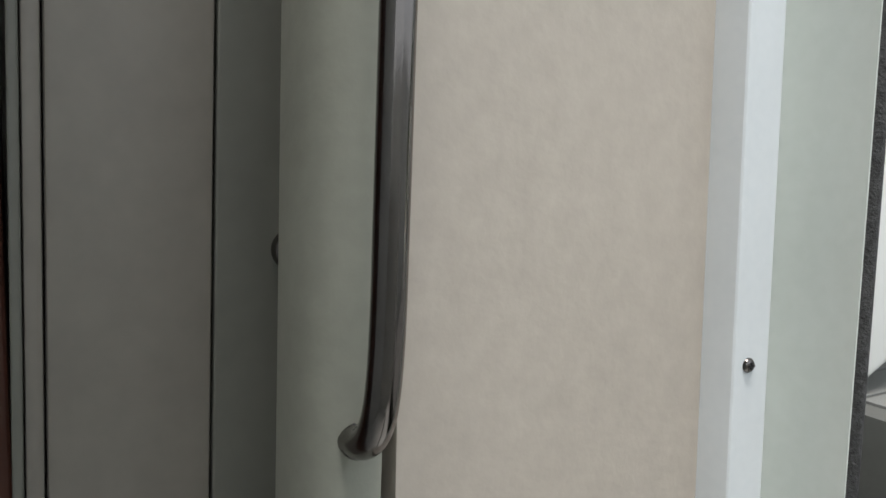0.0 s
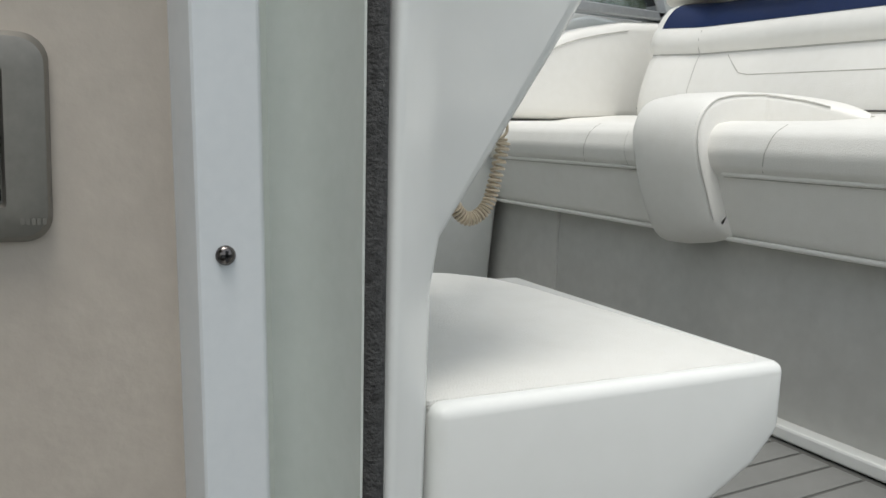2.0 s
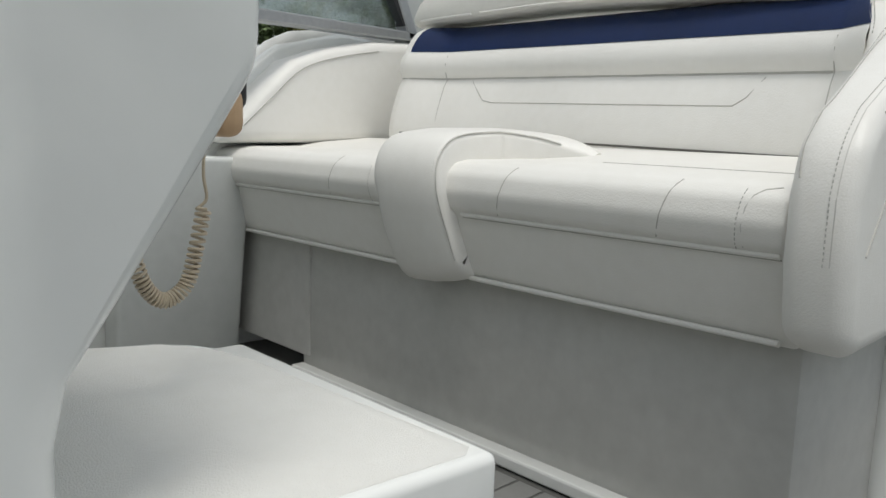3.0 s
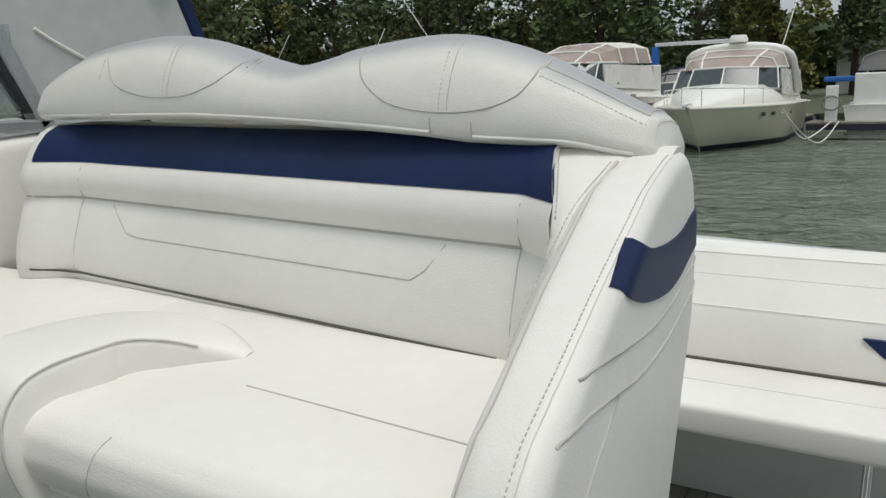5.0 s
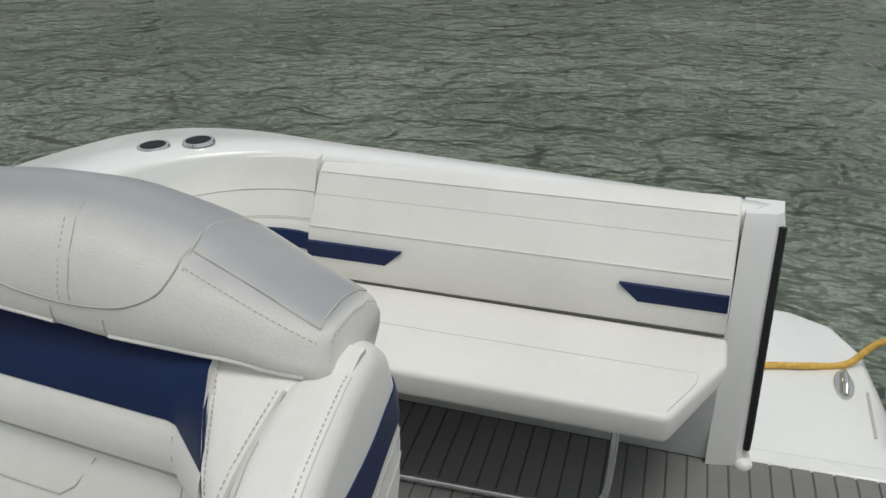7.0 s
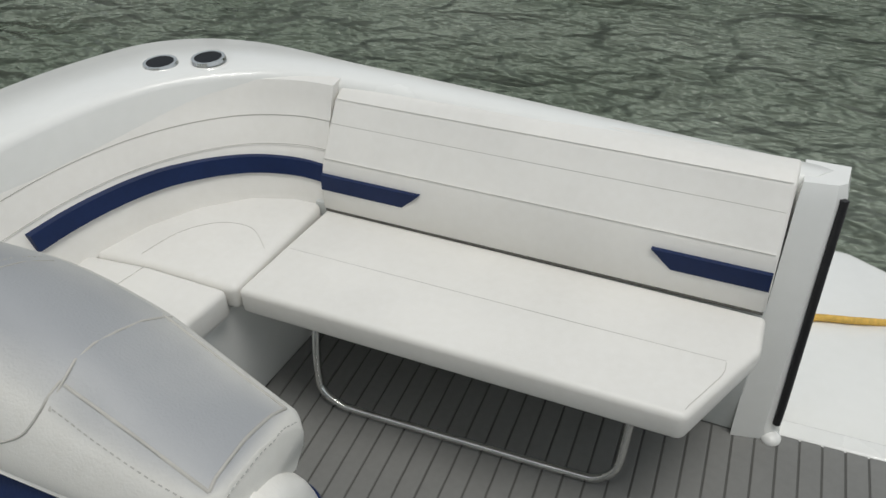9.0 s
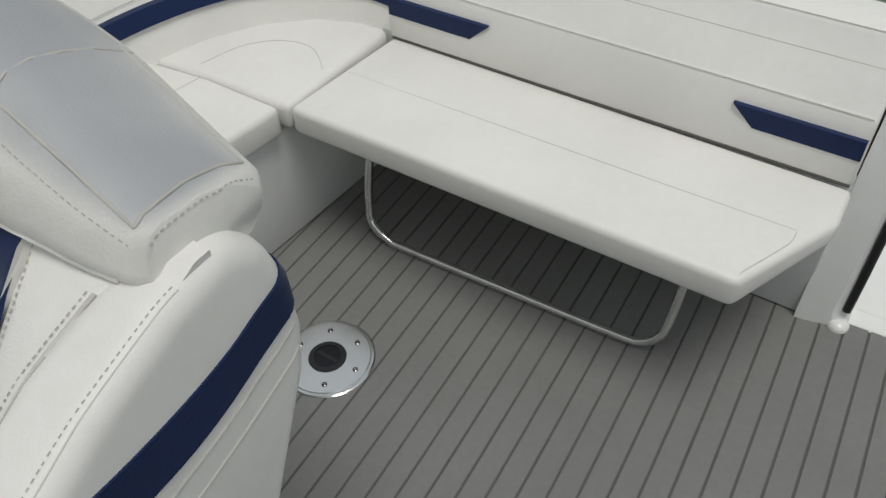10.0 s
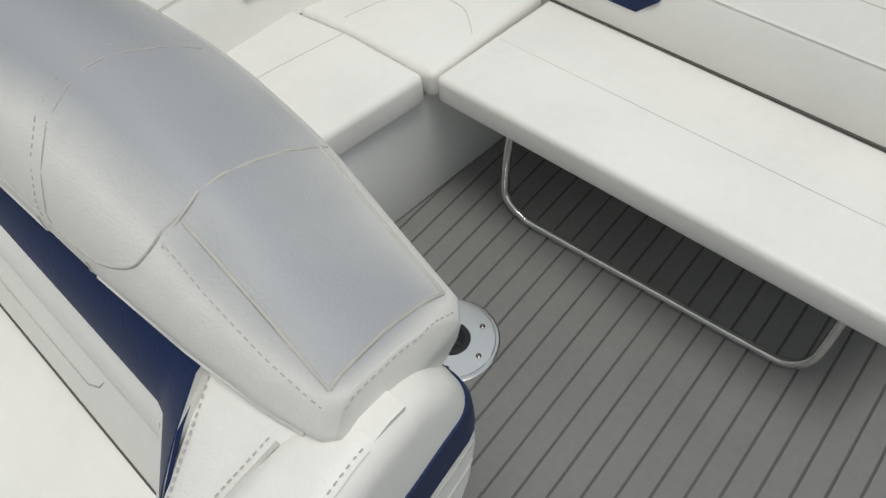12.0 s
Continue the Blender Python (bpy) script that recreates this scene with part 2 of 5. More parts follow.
def prism(poly, a0, a1, axis='x', bevel=0.0, seg=3, steps=1):
    """A polygon carried along an axis: axis x takes (y, z), y takes (x, z), z takes (x, y)."""
    bm = bmesh.new()

    def put(p, a):
        return {'x': (a, p[0], p[1]), 'y': (p[0], a, p[1]), 'z': (p[0], p[1], a)}[axis]

    r0 = [bm.verts.new(put(p, a0)) for p in poly]
    r1 = [bm.verts.new(put(p, a1)) for p in poly]
    bm.faces.new(r0)
    bm.faces.new(r1)
    n = len(poly)
    for i in range(n):
        bm.faces.new((r0[i], r0[(i + 1) % n], r1[(i + 1) % n], r1[i]))
    bmesh.ops.recalc_face_normals(bm, faces=bm.faces)
    if bevel > 0:
        edges = [e for e in bm.edges if e.calc_face_angle(0) > radians(24)]
        bmesh.ops.bevel(bm, geom=edges, offset=bevel, segments=seg, profile=0.5, affect='EDGES', clamp_overlap=True)
    return bm


def loft(rings, close=True, caps=True):
    bm = bmesh.new()
    vs = [[bm.verts.new(p) for p in ring] for ring in rings]
    n = len(rings[0])
    for a, b in zip(vs, vs[1:]):
        for i in range(n if close else n - 1):
            j = (i + 1) % n
            bm.faces.new((a[i], a[j], b[j], b[i]))
    if caps and close:
        bm.faces.new(vs[0])
        bm.faces.new(list(reversed(vs[-1])))
    return bm


def curve_points(pts, n=8):
    """A smooth run through the given points."""
    pts = [Vector(p) for p in pts]
    out = []
    for i in range(len(pts) - 1):
        p0 = pts[max(i - 1, 0)]
        p1, p2 = pts[i], pts[i + 1]
        p3 = pts[min(i + 2, len(pts) - 1)]
        for k in range(n):
            t = k / n
            out.append(0.5 * ((2 * p1) + (p2 - p0) * t + (2 * p0 - 5 * p1 + 4 * p2 - p3) * t * t + (3 * p1 - p0 - 3 * p2 + p3) * t ** 3))
    out.append(pts[-1])
    return out


def tube(pts, r, sides=8, caps=True):
    pts = [Vector(p) for p in pts]
    rings = []
    up = Vector((0.03, 0.02, 1)).normalized()
    prev = None
    for i, p in enumerate(pts):
        d = (pts[min(i + 1, len(pts) - 1)] - pts[max(i - 1, 0)]).normalized()
        if prev is None:
            a = d.cross(up if abs(d.dot(up)) < 0.95 else Vector((1, 0, 0))).normalized()
        else:
            a = (prev - d * prev.dot(d)).normalized()
        prev = a
        b = d.cross(a)
        rr = r[i] if isinstance(r, (list, tuple)) else r
        rings.append([p + (a * math.cos(2 * math.pi * k / sides) + b * math.sin(2 * math.pi * k / sides)) * rr for k in range(sides)])
    return loft(rings, True, caps)


def disc(cx, cy, z0, z1, r0, r1=None, seg=32, inner=None):
    """A round plate, or a ring where inner is given, with its axis up."""
    r1 = r0 if r1 is None else r1
    ang = [2 * math.pi * k / seg for k in range(seg)]

    def ring(r, z):
        return [(cx + r * math.cos(a), cy + r * math.sin(a), z) for a in ang]

    if inner is None:
        return loft([ring(r0, z0), ring(r0, z0 + (z1 - z0) * 0.5), ring(r1, z1)])
    bm = loft([ring(inner, z0), ring(r0, z0), ring(r1, z1), ring(inner, z1), ring(inner, z0)], True, False)
    bmesh.ops.remove_doubles(bm, verts=bm.verts, dist=1e-6)
    return bm


def stitches(pts, parent, length=0.0034, gap=0.0028, r=0.0005):
    """A row of single stitches along a run of points."""
    pts = [Vector(p) for p in pts]
    bm = bmesh.new()
    carry, on = 0.0, True
    for a, b in zip(pts, pts[1:]):
        seg = (b - a).length
        d = (b - a).normalized() if seg > 0 else Vector((1, 0, 0))
        s = 0.0
        while s < seg:
            need = (length if on else gap) - carry
            step = min(need, seg - s)
            if on and step > 0.0012:
                side = d.orthogonal().normalized() * r
                up = d.cross(side).normalized() * r
                p, q = a + d * s, a + d * (s + step)
                v = [bm.verts.new(c) for c in (p + side + up, p - side + up, p - side - up, p + side - up, q + side + up, q - side + up, q - side - up, q + side - up)]
                for f in ((0, 1, 2, 3), (7, 6, 5, 4), (0, 4, 5, 1), (1, 5, 6, 2), (2, 6, 7, 3), (3, 7, 4, 0)):
                    bm.faces.new([v[i] for i in f])
            carry += step
            s += step
            if carry >= (length if on else gap) - 1e-6:
                carry, on = 0.0, not on
    return part("stitching", bm, THREAD, parent)


# By default the tube is coloured as the shade of the crease.
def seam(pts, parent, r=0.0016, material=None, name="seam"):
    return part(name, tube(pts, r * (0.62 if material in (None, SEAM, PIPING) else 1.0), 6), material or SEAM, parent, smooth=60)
from mathutils.bvhtree import BVHTree

# ---- own boat: sole, liner, coaming ----
floor = tagged(new("floor"), "grey woven vinyl deck with dark plank joints", "floor", kind="structure")
part("joint_bed", box(-1.3, 1.9, -0.62, 0.74, -0.06, -0.0025), CAULK, floor)
helm_deck = tagged(new("helm_platform"), "raised helm deck covered in grey plank vinyl", "floor", kind="structure")
part("joint_bed", box(-0.95, 0.46, -1.72, -0.5, 0.0, 0.2975), CAULK, helm_deck)
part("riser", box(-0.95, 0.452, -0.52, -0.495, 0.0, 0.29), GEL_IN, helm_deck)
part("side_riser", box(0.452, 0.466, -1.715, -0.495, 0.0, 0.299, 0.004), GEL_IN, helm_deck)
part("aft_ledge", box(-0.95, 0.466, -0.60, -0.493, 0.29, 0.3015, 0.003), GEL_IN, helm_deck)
walkway = tagged(new("companionway_floor"), "grey deck beside the raised helm", "floor", kind="structure")
part("joint_bed", box(0.46, 1.9, -1.72, -0.62, -0.06, -0.004), CAULK, walkway)

# side liner and coaming, starboard
wall_s = tagged(new("wall_starboard"), "moulded cockpit side liner in white gelcoat", "wall", kind="structure")
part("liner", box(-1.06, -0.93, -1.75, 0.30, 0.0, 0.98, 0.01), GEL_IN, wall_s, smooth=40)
part("inner_panel", prism([(-0.86, 0.30), (-0.93, 0.30), (-0.93, 0.76), (-0.80, 0.76)], -1.22, -0.93, 'y', 0.012), GEL_IN, wall_s, smooth=40)
# same greyed gelcoat, painting the shade of the recess
part("recess_panel", box(-0.93, -0.60, -0.905, -0.88, 0.34, 0.60, 0.004), PEDESTAL_SHADED, wall_s)
# the side pod that rises to the windscreen
part("side_cap", prism([(-1.75, 0.80), (-0.99, 0.80), (-0.93, 0.93), (-0.80, 1.03), (-0.62, 1.075), (-0.46, 1.065), (-0.42, 0.95), (-0.41, 0.73), (-1.75, 0.72)], -1.12, -0.90, 'x', 0.03), GEL, wall_s, smooth=40)

wall_p = tagged(new("wall_port"), "white moulded cockpit side liner with capped rail", "wall", kind="structure")
part("liner", box(1.9, 2.02, -1.75, 0.74, -0.06, 0.72, 0.02), GEL_IN, wall_p, smooth=40)
part("cap", box(1.84, 2.12, -1.75, 0.74, 0.72, 0.76, 0.015), GEL, wall_p, smooth=40)

# transom and its cap: starboard side, rounded quarter, then across to the gate post
CAP_IN = [(-0.80, -0.6), (-0.80, -0.1), (-0.785, 0.22), (-0.72, 0.47), (-0.60, 0.66), (-0.43, 0.78), (-0.24, 0.815), (0.2, 0.815), (0.86, 0.80)]
CAP_OUT = [(-1.14, -0.6), (-1.12, -0.1), (-1.07, 0.35), (-0.98, 0.65), (-0.84, 0.86), (-0.62, 0.955), (-0.24, 0.955), (0.2, 0.94), (0.93, 0.885)]


def cap_height(i, n):
    return 0.716 - 0.056 * max(0.0, (i / n - 0.45) / 0.55)


transom = tagged(new("transom_coaming"), "white gelcoat transom and coaming with rounded quarter", "coaming", kind="structure")
ins, outs = curve_points([(*p, 0) for p in CAP_IN], 6), curve_points([(*p, 0) for p in CAP_OUT], 6)
rings = []
N = len(ins) - 1
for i, (a, b) in enumerate(zip(ins, outs)):
    zt = cap_height(i, N)
    d = (b - a).normalized()
    rings.append([(a.x, a.y, 0.02), (a.x, a.y, zt - 0.02), (a.x + d.x * 0.012, a.y + d.y * 0.012, zt - 0.004), (a.x + d.x * 0.03, a.y + d.y * 0.03, zt),
                  (b.x - d.x * 0.03, b.y - d.y * 0.03, zt - 0.004), (b.x - d.x * 0.008, b.y - d.y * 0.008, zt - 0.016), (b.x, b.y, zt - 0.04), (b.x + d.x * 0.06, b.y + d.y * 0.06, -0.9)])
part("coaming", loft(rings), GEL, transom, smooth=50)

# gate post at the end of the transom with its rubber strip
post = tagged(new("gate_post"), "white moulded transom gate post with black rubber seal", "post", kind="structure")
part("moulding", loft([[(0.835, 0.655, 0.0), (0.915, 0.672, 0.0), (0.945, 0.70, 0.0), (0.945, 0.80, 0.0), (0.83, 0.82, 0.0)],
                       [(0.835, 0.658, 0.04), (0.905, 0.672, 0.04), (0.935, 0.70, 0.04), (0.94, 0.82, 0.04), (0.83, 0.83, 0.04)],
                       [(0.845, 0.765, 0.62), (0.918, 0.776, 0.62), (0.940, 0.80, 0.62), (0.942, 0.885, 0.62), (0.84, 0.885, 0.62)],
                       [(0.848, 0.785, 0.657), (0.915, 0.795, 0.657), (0.932, 0.81, 0.657), (0.935, 0.88, 0.657), (0.845, 0.88, 0.657)]]), GEL, post, smooth=30)
part("rubber_seal", tube(curve_points([(0.930, 0.690, 0.045), (0.9315, 0.700, 0.12), (0.932, 0.742, 0.38), (0.933, 0.787, 0.63)], 6), 0.0095, 8), BLACK, post, "black rubber seal", smooth=60)
part("foot", disc(0.926, 0.680, 0.0, 0.018, 0.024, 0.014, 20), GEL, post, smooth=50)
part("back_panel", box(-0.30, 0.84, 0.672, 0.70, 0.0, 0.40, 0.006), GEL_IN, post, smooth=40)

for k, (cx, cy) in enumerate(((-0.735, 0.69), (-0.632, 0.758))):
    cup = thing("cup_holder", "recessed stainless steel cup holder in the coaming", "cup holder", "coaming cup holders")
    cup.location = (cx, cy, 0.7150)
    part("rim", disc(0, 0, -0.004, 0.004, 0.047, 0.044, 32, 0.036), STEEL, cup, smooth=40)
    # flat charcoal disc painted as the shade inside the holder
    part("bowl", disc(0, 0, 0.0008, 0.0016, 0.037), SWITCH, cup, "flat dark disc in place of the shaded hollow")

# swim platform behind the gate
platform = tagged(new("swim_platform"), "white gelcoat swim platform behind the transom", "swim platform", kind="structure")
plat_poly = [(0.93, 0.70), (1.9, 0.745), (1.9, 0.95), (1.36, 1.0), (1.335, 1.20), (1.30, 1.45), (1.22, 1.60), (1.08, 1.67), (-1.0, 1.72), (-1.0, 0.99), (0.90, 0.95)]
part("deck", prism(plat_poly, -0.26, -0.085, 'z', 0.03, 3), GEL, platform, smooth=40)
part("sill", prism([(0.92, 0.695), (1.9, 0.742), (1.9, 0.80), (0.92, 0.755)], -0.09, 0.004, 'z', 0.012), GEL, platform, smooth=40)
part("groove", box(1.285, 1.293, 1.0, 1.22, -0.086, -0.083), SEAM, platform)
quarter = tagged(new("quarter_moulding"), "white moulded port quarter of the hull", "hull moulding", kind="structure")
part("moulding", prism([(1.36, 0.90), (1.9, 0.80), (2.1, 1.5), (1.52, 1.62), (1.36, 1.36)], -0.2, 0.12, 'z', 0.05, 3), GEL, quarter, smooth=40)

cleat = thing("mooring_cleat", "polished stainless pull-up mooring cleat on the platform", "cleat", at=(1.225, 1.24, -0.085))
part("base", prism([(0.035 * math.cos(a) * 0.8, 0.075 * math.sin(a)) for a in [2 * math.pi * k / 24 for k in range(24)]], 0.0, 0.008, 'z', 0.002, 1), STEEL, cleat, smooth=40)
part("horn", tube(curve_points([(0, -0.06, 0.012), (0, -0.03, 0.03), (0, 0.0, 0.034), (0, 0.03, 0.03), (0, 0.06, 0.012)], 5), 0.0085, 10), STEEL, cleat, smooth=60)
rope = thing("mooring_rope", "yellow braided mooring rope lying across the swim platform", "rope")
part("strand", tube(curve_points([(0.80, 1.16, -0.07), (0.98, 1.26, -0.073), (1.12, 1.30, -0.073), (1.24, 1.345, -0.072), (1.34, 1.37, 0.02), (1.55, 1.30, 0.13), (1.9, 1.2, 0.14)], 6), 0.011, 8), ROPE, rope, smooth=60)

# ---- aft bench ----
bench = thing("aft_bench_seat", "white vinyl fold-down aft bench cushion with rounded edges", "bench seat")
bench_poly = [(-0.268, 0.282), (0.740, 0.289), (0.848, 0.545), (0.845, 0.667), (-0.268, 0.680)]
bm = prism(bench_poly, 0.338, 0.408, 'z', 0.015, 4)
for v in bm.verts:
    if v.co.z > 0.36:
        v.co.z -= 0.026 * max(0.0, (v.co.y - 0.30) / 0.37)
part("seat_cushion", bm, VINYL, bench, smooth=50)
# tube coloured as the shade where the seat meets its backrest
part("back_gap_shade", tube([(-0.262, 0.668, 0.386), (0.835, 0.668, 0.386)], 0.0045, 6), GAP_SHADE, bench)
seam([(-0.25, 0.474, 0.3955), (0.1, 0.476, 0.396), (0.5, 0.478, 0.396), (0.785, 0.482, 0.3955)], bench, 0.0013, PIPING)
seam(curve_points([(0.738, 0.296, 0.345), (0.738, 0.298, 0.385), (0.735, 0.312, 0.4065), (0.758, 0.37, 0.4035), (0.785, 0.44, 0.3985), (0.786, 0.478, 0.3955)], 4), bench, 0.0016, PIPING)
leg_pts = [(-0.165, 0.45, 0.345), (-0.16, 0.40, 0.20), (-0.152, 0.372, 0.085), (-0.135, 0.362, 0.045), (-0.09, 0.36, 0.018), (-0.04, 0.361, 0.0125), (0.25, 0.374, 0.0125), (0.52, 0.387, 0.0125), (0.575, 0.391, 0.02), (0.608, 0.398, 0.05), (0.618, 0.415, 0.09), (0.622, 0.46, 0.20), (0.625, 0.52, 0.345)]
leg = thing("bench_leg_loop", "polished stainless tube leg loop under the bench", "bench leg")
part("tube", tube(curve_points(leg_pts, 5), 0.0105, 12), STEEL, leg, smooth=60)

backrest = thing("bench_upholstery", "white vinyl aft backrest with navy accent stripes", "backrest")


def bench_back_y(z):
    pts = ((0.37, 0.664), (0.49, 0.671), (0.53, 0.692), (0.60, 0.745), (0.68, 0.80))
    for (za, ya), (zb, yb) in zip(pts, pts[1:]):
        if z <= zb:
            return ya + (yb - ya) * (z - za) / (zb - za)
    return 0.80


bp = [(bench_back_y(0.385), 0.385), (bench_back_y(0.455) - 0.004, 0.455), (bench_back_y(0.525), 0.525), (bench_back_y(0.53) + 0.004, 0.530), (bench_back_y(0.60) - 0.006, 0.595), (bench_back_y(0.605) - 0.001, 0.603), (bench_back_y(0.65), 0.650), (bench_back_y(0.67) + 0.02, 0.668), (0.86, 0.668), (0.80, 0.385)]
part("cushion", prism(bp, -0.270, 0.838, 'x', 0.014, 3), VINYL, backrest, smooth=45)
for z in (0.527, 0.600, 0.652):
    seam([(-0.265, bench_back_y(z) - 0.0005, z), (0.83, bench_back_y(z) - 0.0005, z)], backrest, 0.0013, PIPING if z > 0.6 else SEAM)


def back_stripe(x_tip, x_foot, x_end):
    z0, z1 = 0.449, 0.491
    bm = bmesh.new()
    q = [(x_tip, z1), (x_foot, z0), (x_end, z0), (x_end, z1)]
    f = [bm.verts.new((x, bench_back_y(z) - 0.0055, z)) for x, z in q]
    g = [bm.verts.new((x, bench_back_y(z) + 0.006, z)) for x, z in q]
    bm.faces.new(f)
    bm.faces.new(g)
    for i in range(4):
        bm.faces.new((f[i], f[(i + 1) % 4], g[(i + 1) % 4], g[i]))
    return part("accent_stripe", bm, NAVY, backrest, "navy blue vinyl stripe")


back_stripe(0.580, 0.628, 0.835)
back_stripe(0.012, -0.035, -0.266)

# curved corner backrest and the cushions of the lounge
corner = thing("corner_upholstery", "curved white vinyl corner backrest with navy stripe", "backrest")
CB = [(-0.275, 0.672), (-0.36, 0.668), (-0.47, 0.628), (-0.57, 0.54), (-0.645, 0.42), (-0.69, 0.27), (-0.705, 0.10), (-0.71, -0.12), (-0.71, -0.42)]
cbp = curve_points([(*p, 0) for p in CB], 6)


def corner_ring(i, prof):
    p = cbp[i]
    d = (cbp[min(i + 1, len(cbp) - 1)] - cbp[max(i - 1, 0)]).normalized()
    nrm = Vector((-d.y, d.x, 0))
    if nrm.dot(Vector((-0.75, 0.75, 0))) < 0:
        nrm = -nrm
    return [p + nrm * o + Vector((0, 0, z)) for o, z in prof]


PROF = [(0.0, 0.385), (0.012, 0.40), (0.024, 0.455), (0.058, 0.527), (0.062, 0.531), (0.080, 0.597), (0.086, 0.603), (0.105, 0.655), (0.118, 0.682), (0.155, 0.686), (0.155, 0.385)]
part("cushion", loft([corner_ring(i, PROF) for i in range(len(cbp))]), VINYL, corner, smooth=45)
STR = [(0.0275, 0.449 + 0.022), (0.040, 0.491 + 0.022), (0.060, 0.491 + 0.022), (0.05, 0.449 + 0.022)]
nst = [i for i, p in enumerate(cbp) if p.y > 0.16]
part("accent_stripe", loft([corner_ring(i, [(o - (0.008 if k < 2 else 0), z - 0.022 + 0.022 * min(1, j / (len(nst) * 0.6))) for k, (o, z) in enumerate(STR)]) for j, i in enumerate(nst)]), NAVY, corner, "navy blue vinyl stripe", smooth=50)
for o, z in ((0.055, 0.529), (0.081, 0.600)):
    seam([corner_ring(i, [(o, z)])[0] for i in range(len(cbp))], corner, 0.0013, SEAM)

ccush = thing("corner_cushion", "white vinyl rounded corner lounge cushion", "cushion")
cc = [(-0.276, 0.284), (-0.276, 0.668), (-0.36, 0.664), (-0.47, 0.624), (-0.57, 0.536), (-0.645, 0.416), (-0.688, 0.268), (-0.52, 0.285)]
part("cushion", prism(cc, 0.335, 0.405, 'z', 0.018, 4), VINYL, ccush, smooth=50)
seam(curve_points([(-0.30, 0.44, 0.4055), (-0.38, 0.50, 0.4055), (-0.47, 0.49, 0.4055), (-0.54, 0.42, 0.4055), (-0.57, 0.31, 0.4055)], 5), ccush, 0.0013, PIPING)
scush = thing("side_lounge_cushion", "white vinyl side lounge cushion beside the helm seat", "cushion")
part("cushion", prism([(-0.292, 0.279), (-0.52, 0.281), (-0.697, 0.262), (-0.705, -0.40), (-0.335, -0.40), (-0.325, -0.02)], 0.322, 0.405, 'z', 0.018, 4), VINYL, scush, smooth=50)
seam([(-0.53, 0.27, 0.4055), (-0.56, 0.1, 0.4055), (-0.585, -0.1, 0.4055), (-0.60, -0.38, 0.4055)], scush, 0.0013, PIPING)
lbase = tagged(new("lounge_base"), "white gelcoat base under the side lounge", "seat base", kind="structure")
part("face", prism([(-0.322, 0.20), (-0.305, 0.53), (-0.300, 0.668), (-0.72, 0.668), (-0.72, -0.42), (-0.36, -0.42)], 0.0, 0.321, 'z', 0.01, 2), GEL, lbase, smooth=40)

# table socket in the floor
plate = thing("table_socket", "round polished aluminium table base plate with black socket", "table base")
part("rim", disc(0, 0, 0.0, 0.0035, 0.107, 0.104, 48), STEEL, plate, smooth=30)
part("plate", disc(0, 0, 0.002, 0.0055, 0.099, 0.096, 48, 0.043), BRUSHED, plate, smooth=30)
part("socket_ring", disc(0, 0, 0.003, 0.0085, 0.0445, 0.040, 32, 0.031), BLACK, plate, smooth=40)
part("plug", disc(0, 0, 0.001, 0.0055, 0.0312), SWITCH, plate, smooth=30)
part("plug_grip", box(-0.027, 0.027, -0.005, 0.005, 0.0045, 0.0075, 0.001), BLACK, plate)
for k in range(6):
    a = math.atan2(0.058, -0.039) + k * math.pi / 3
    px, py = 0.0745 * math.cos(a), 0.0745 * math.sin(a)
    s = part("screw", disc(px, py, 0.0045, 0.008, 0.0062, 0.0035, 14), DARKCH, plate, smooth=40)
    part("recess", box(px - 0.0028, px + 0.0028, py - 0.0007, py + 0.0007, 0.0078, 0.0083), SEAM, s)

# ---- helm seat ----
helm = thing("helm_seat", "double helm seat in white vinyl with navy stripe and flip bolster", "helm seat")
# grey colour carries the shade cast by the overhanging cushions
part("pedestal", prism([(-0.635, -0.900), (0.447, -0.900), (0.447, -0.60), (0.40, -0.54), (-0.635, -0.54)], 0.30, 0.60, 'z', 0.012, 2), PEDESTAL_SHADED, helm, "white moulded seat pedestal, greyed for the shade under the cushions", smooth=40)
part("kick_strip", box(-0.63, 0.445, -0.93, -0.898, 0.30, 0.322, 0.004), GEL, helm)


def seat_poly(front=-0.955, bulge=0.03):
    return [(-0.60, 0.60), (-0.60, 0.812), (-0.655, 0.806), (-0.735, 0.799), (-0.80, 0.788), (-0.86, 0.786), (front + 0.03, 0.785), (front, 0.779), (front - bulge * 0.6, 0.764), (front - bulge * 0.85, 0.735), (front - bulge * 0.6, 0.708), (front - 0.006, 0.700), (front + 0.006, 0.66), (front + 0.022, 0.605), (front + 0.038, 0.588)]


def soft_cushion(name, x0, x1, label=""):
    bm = prism(seat_poly(), x0, x1, 'x', 0.02, 4)
    skin = BVHTree.FromBMesh(bm)
    part(name, bm, VINYL, helm, label, smooth=60)
    return skin


left_skin = soft_cushion("left_cushion", -0.925, -0.262)
right_skin = soft_cushion("right_cushion", -0.118, 0.447)


part("centre_cushion", prism([(-0.60, 0.60), (-0.60, 0.811), (-0.655, 0.805), (-0.735, 0.798), (-0.80, 0.787), (-0.86, 0.785), (-0.86, 0.60)], -0.282, -0.098, 'x'), VINYL, helm, smooth=50)


def on_front(skin, x, z, lift=0.0006):
    hit, nrm = skin.ray_cast(Vector((x, -1.4, z)), Vector((0, 1, 0)))[:2]
    if hit is None:
        hit, nrm = skin.find_nearest(Vector((x, -0.96, z)))[:2]
    return hit + nrm * lift


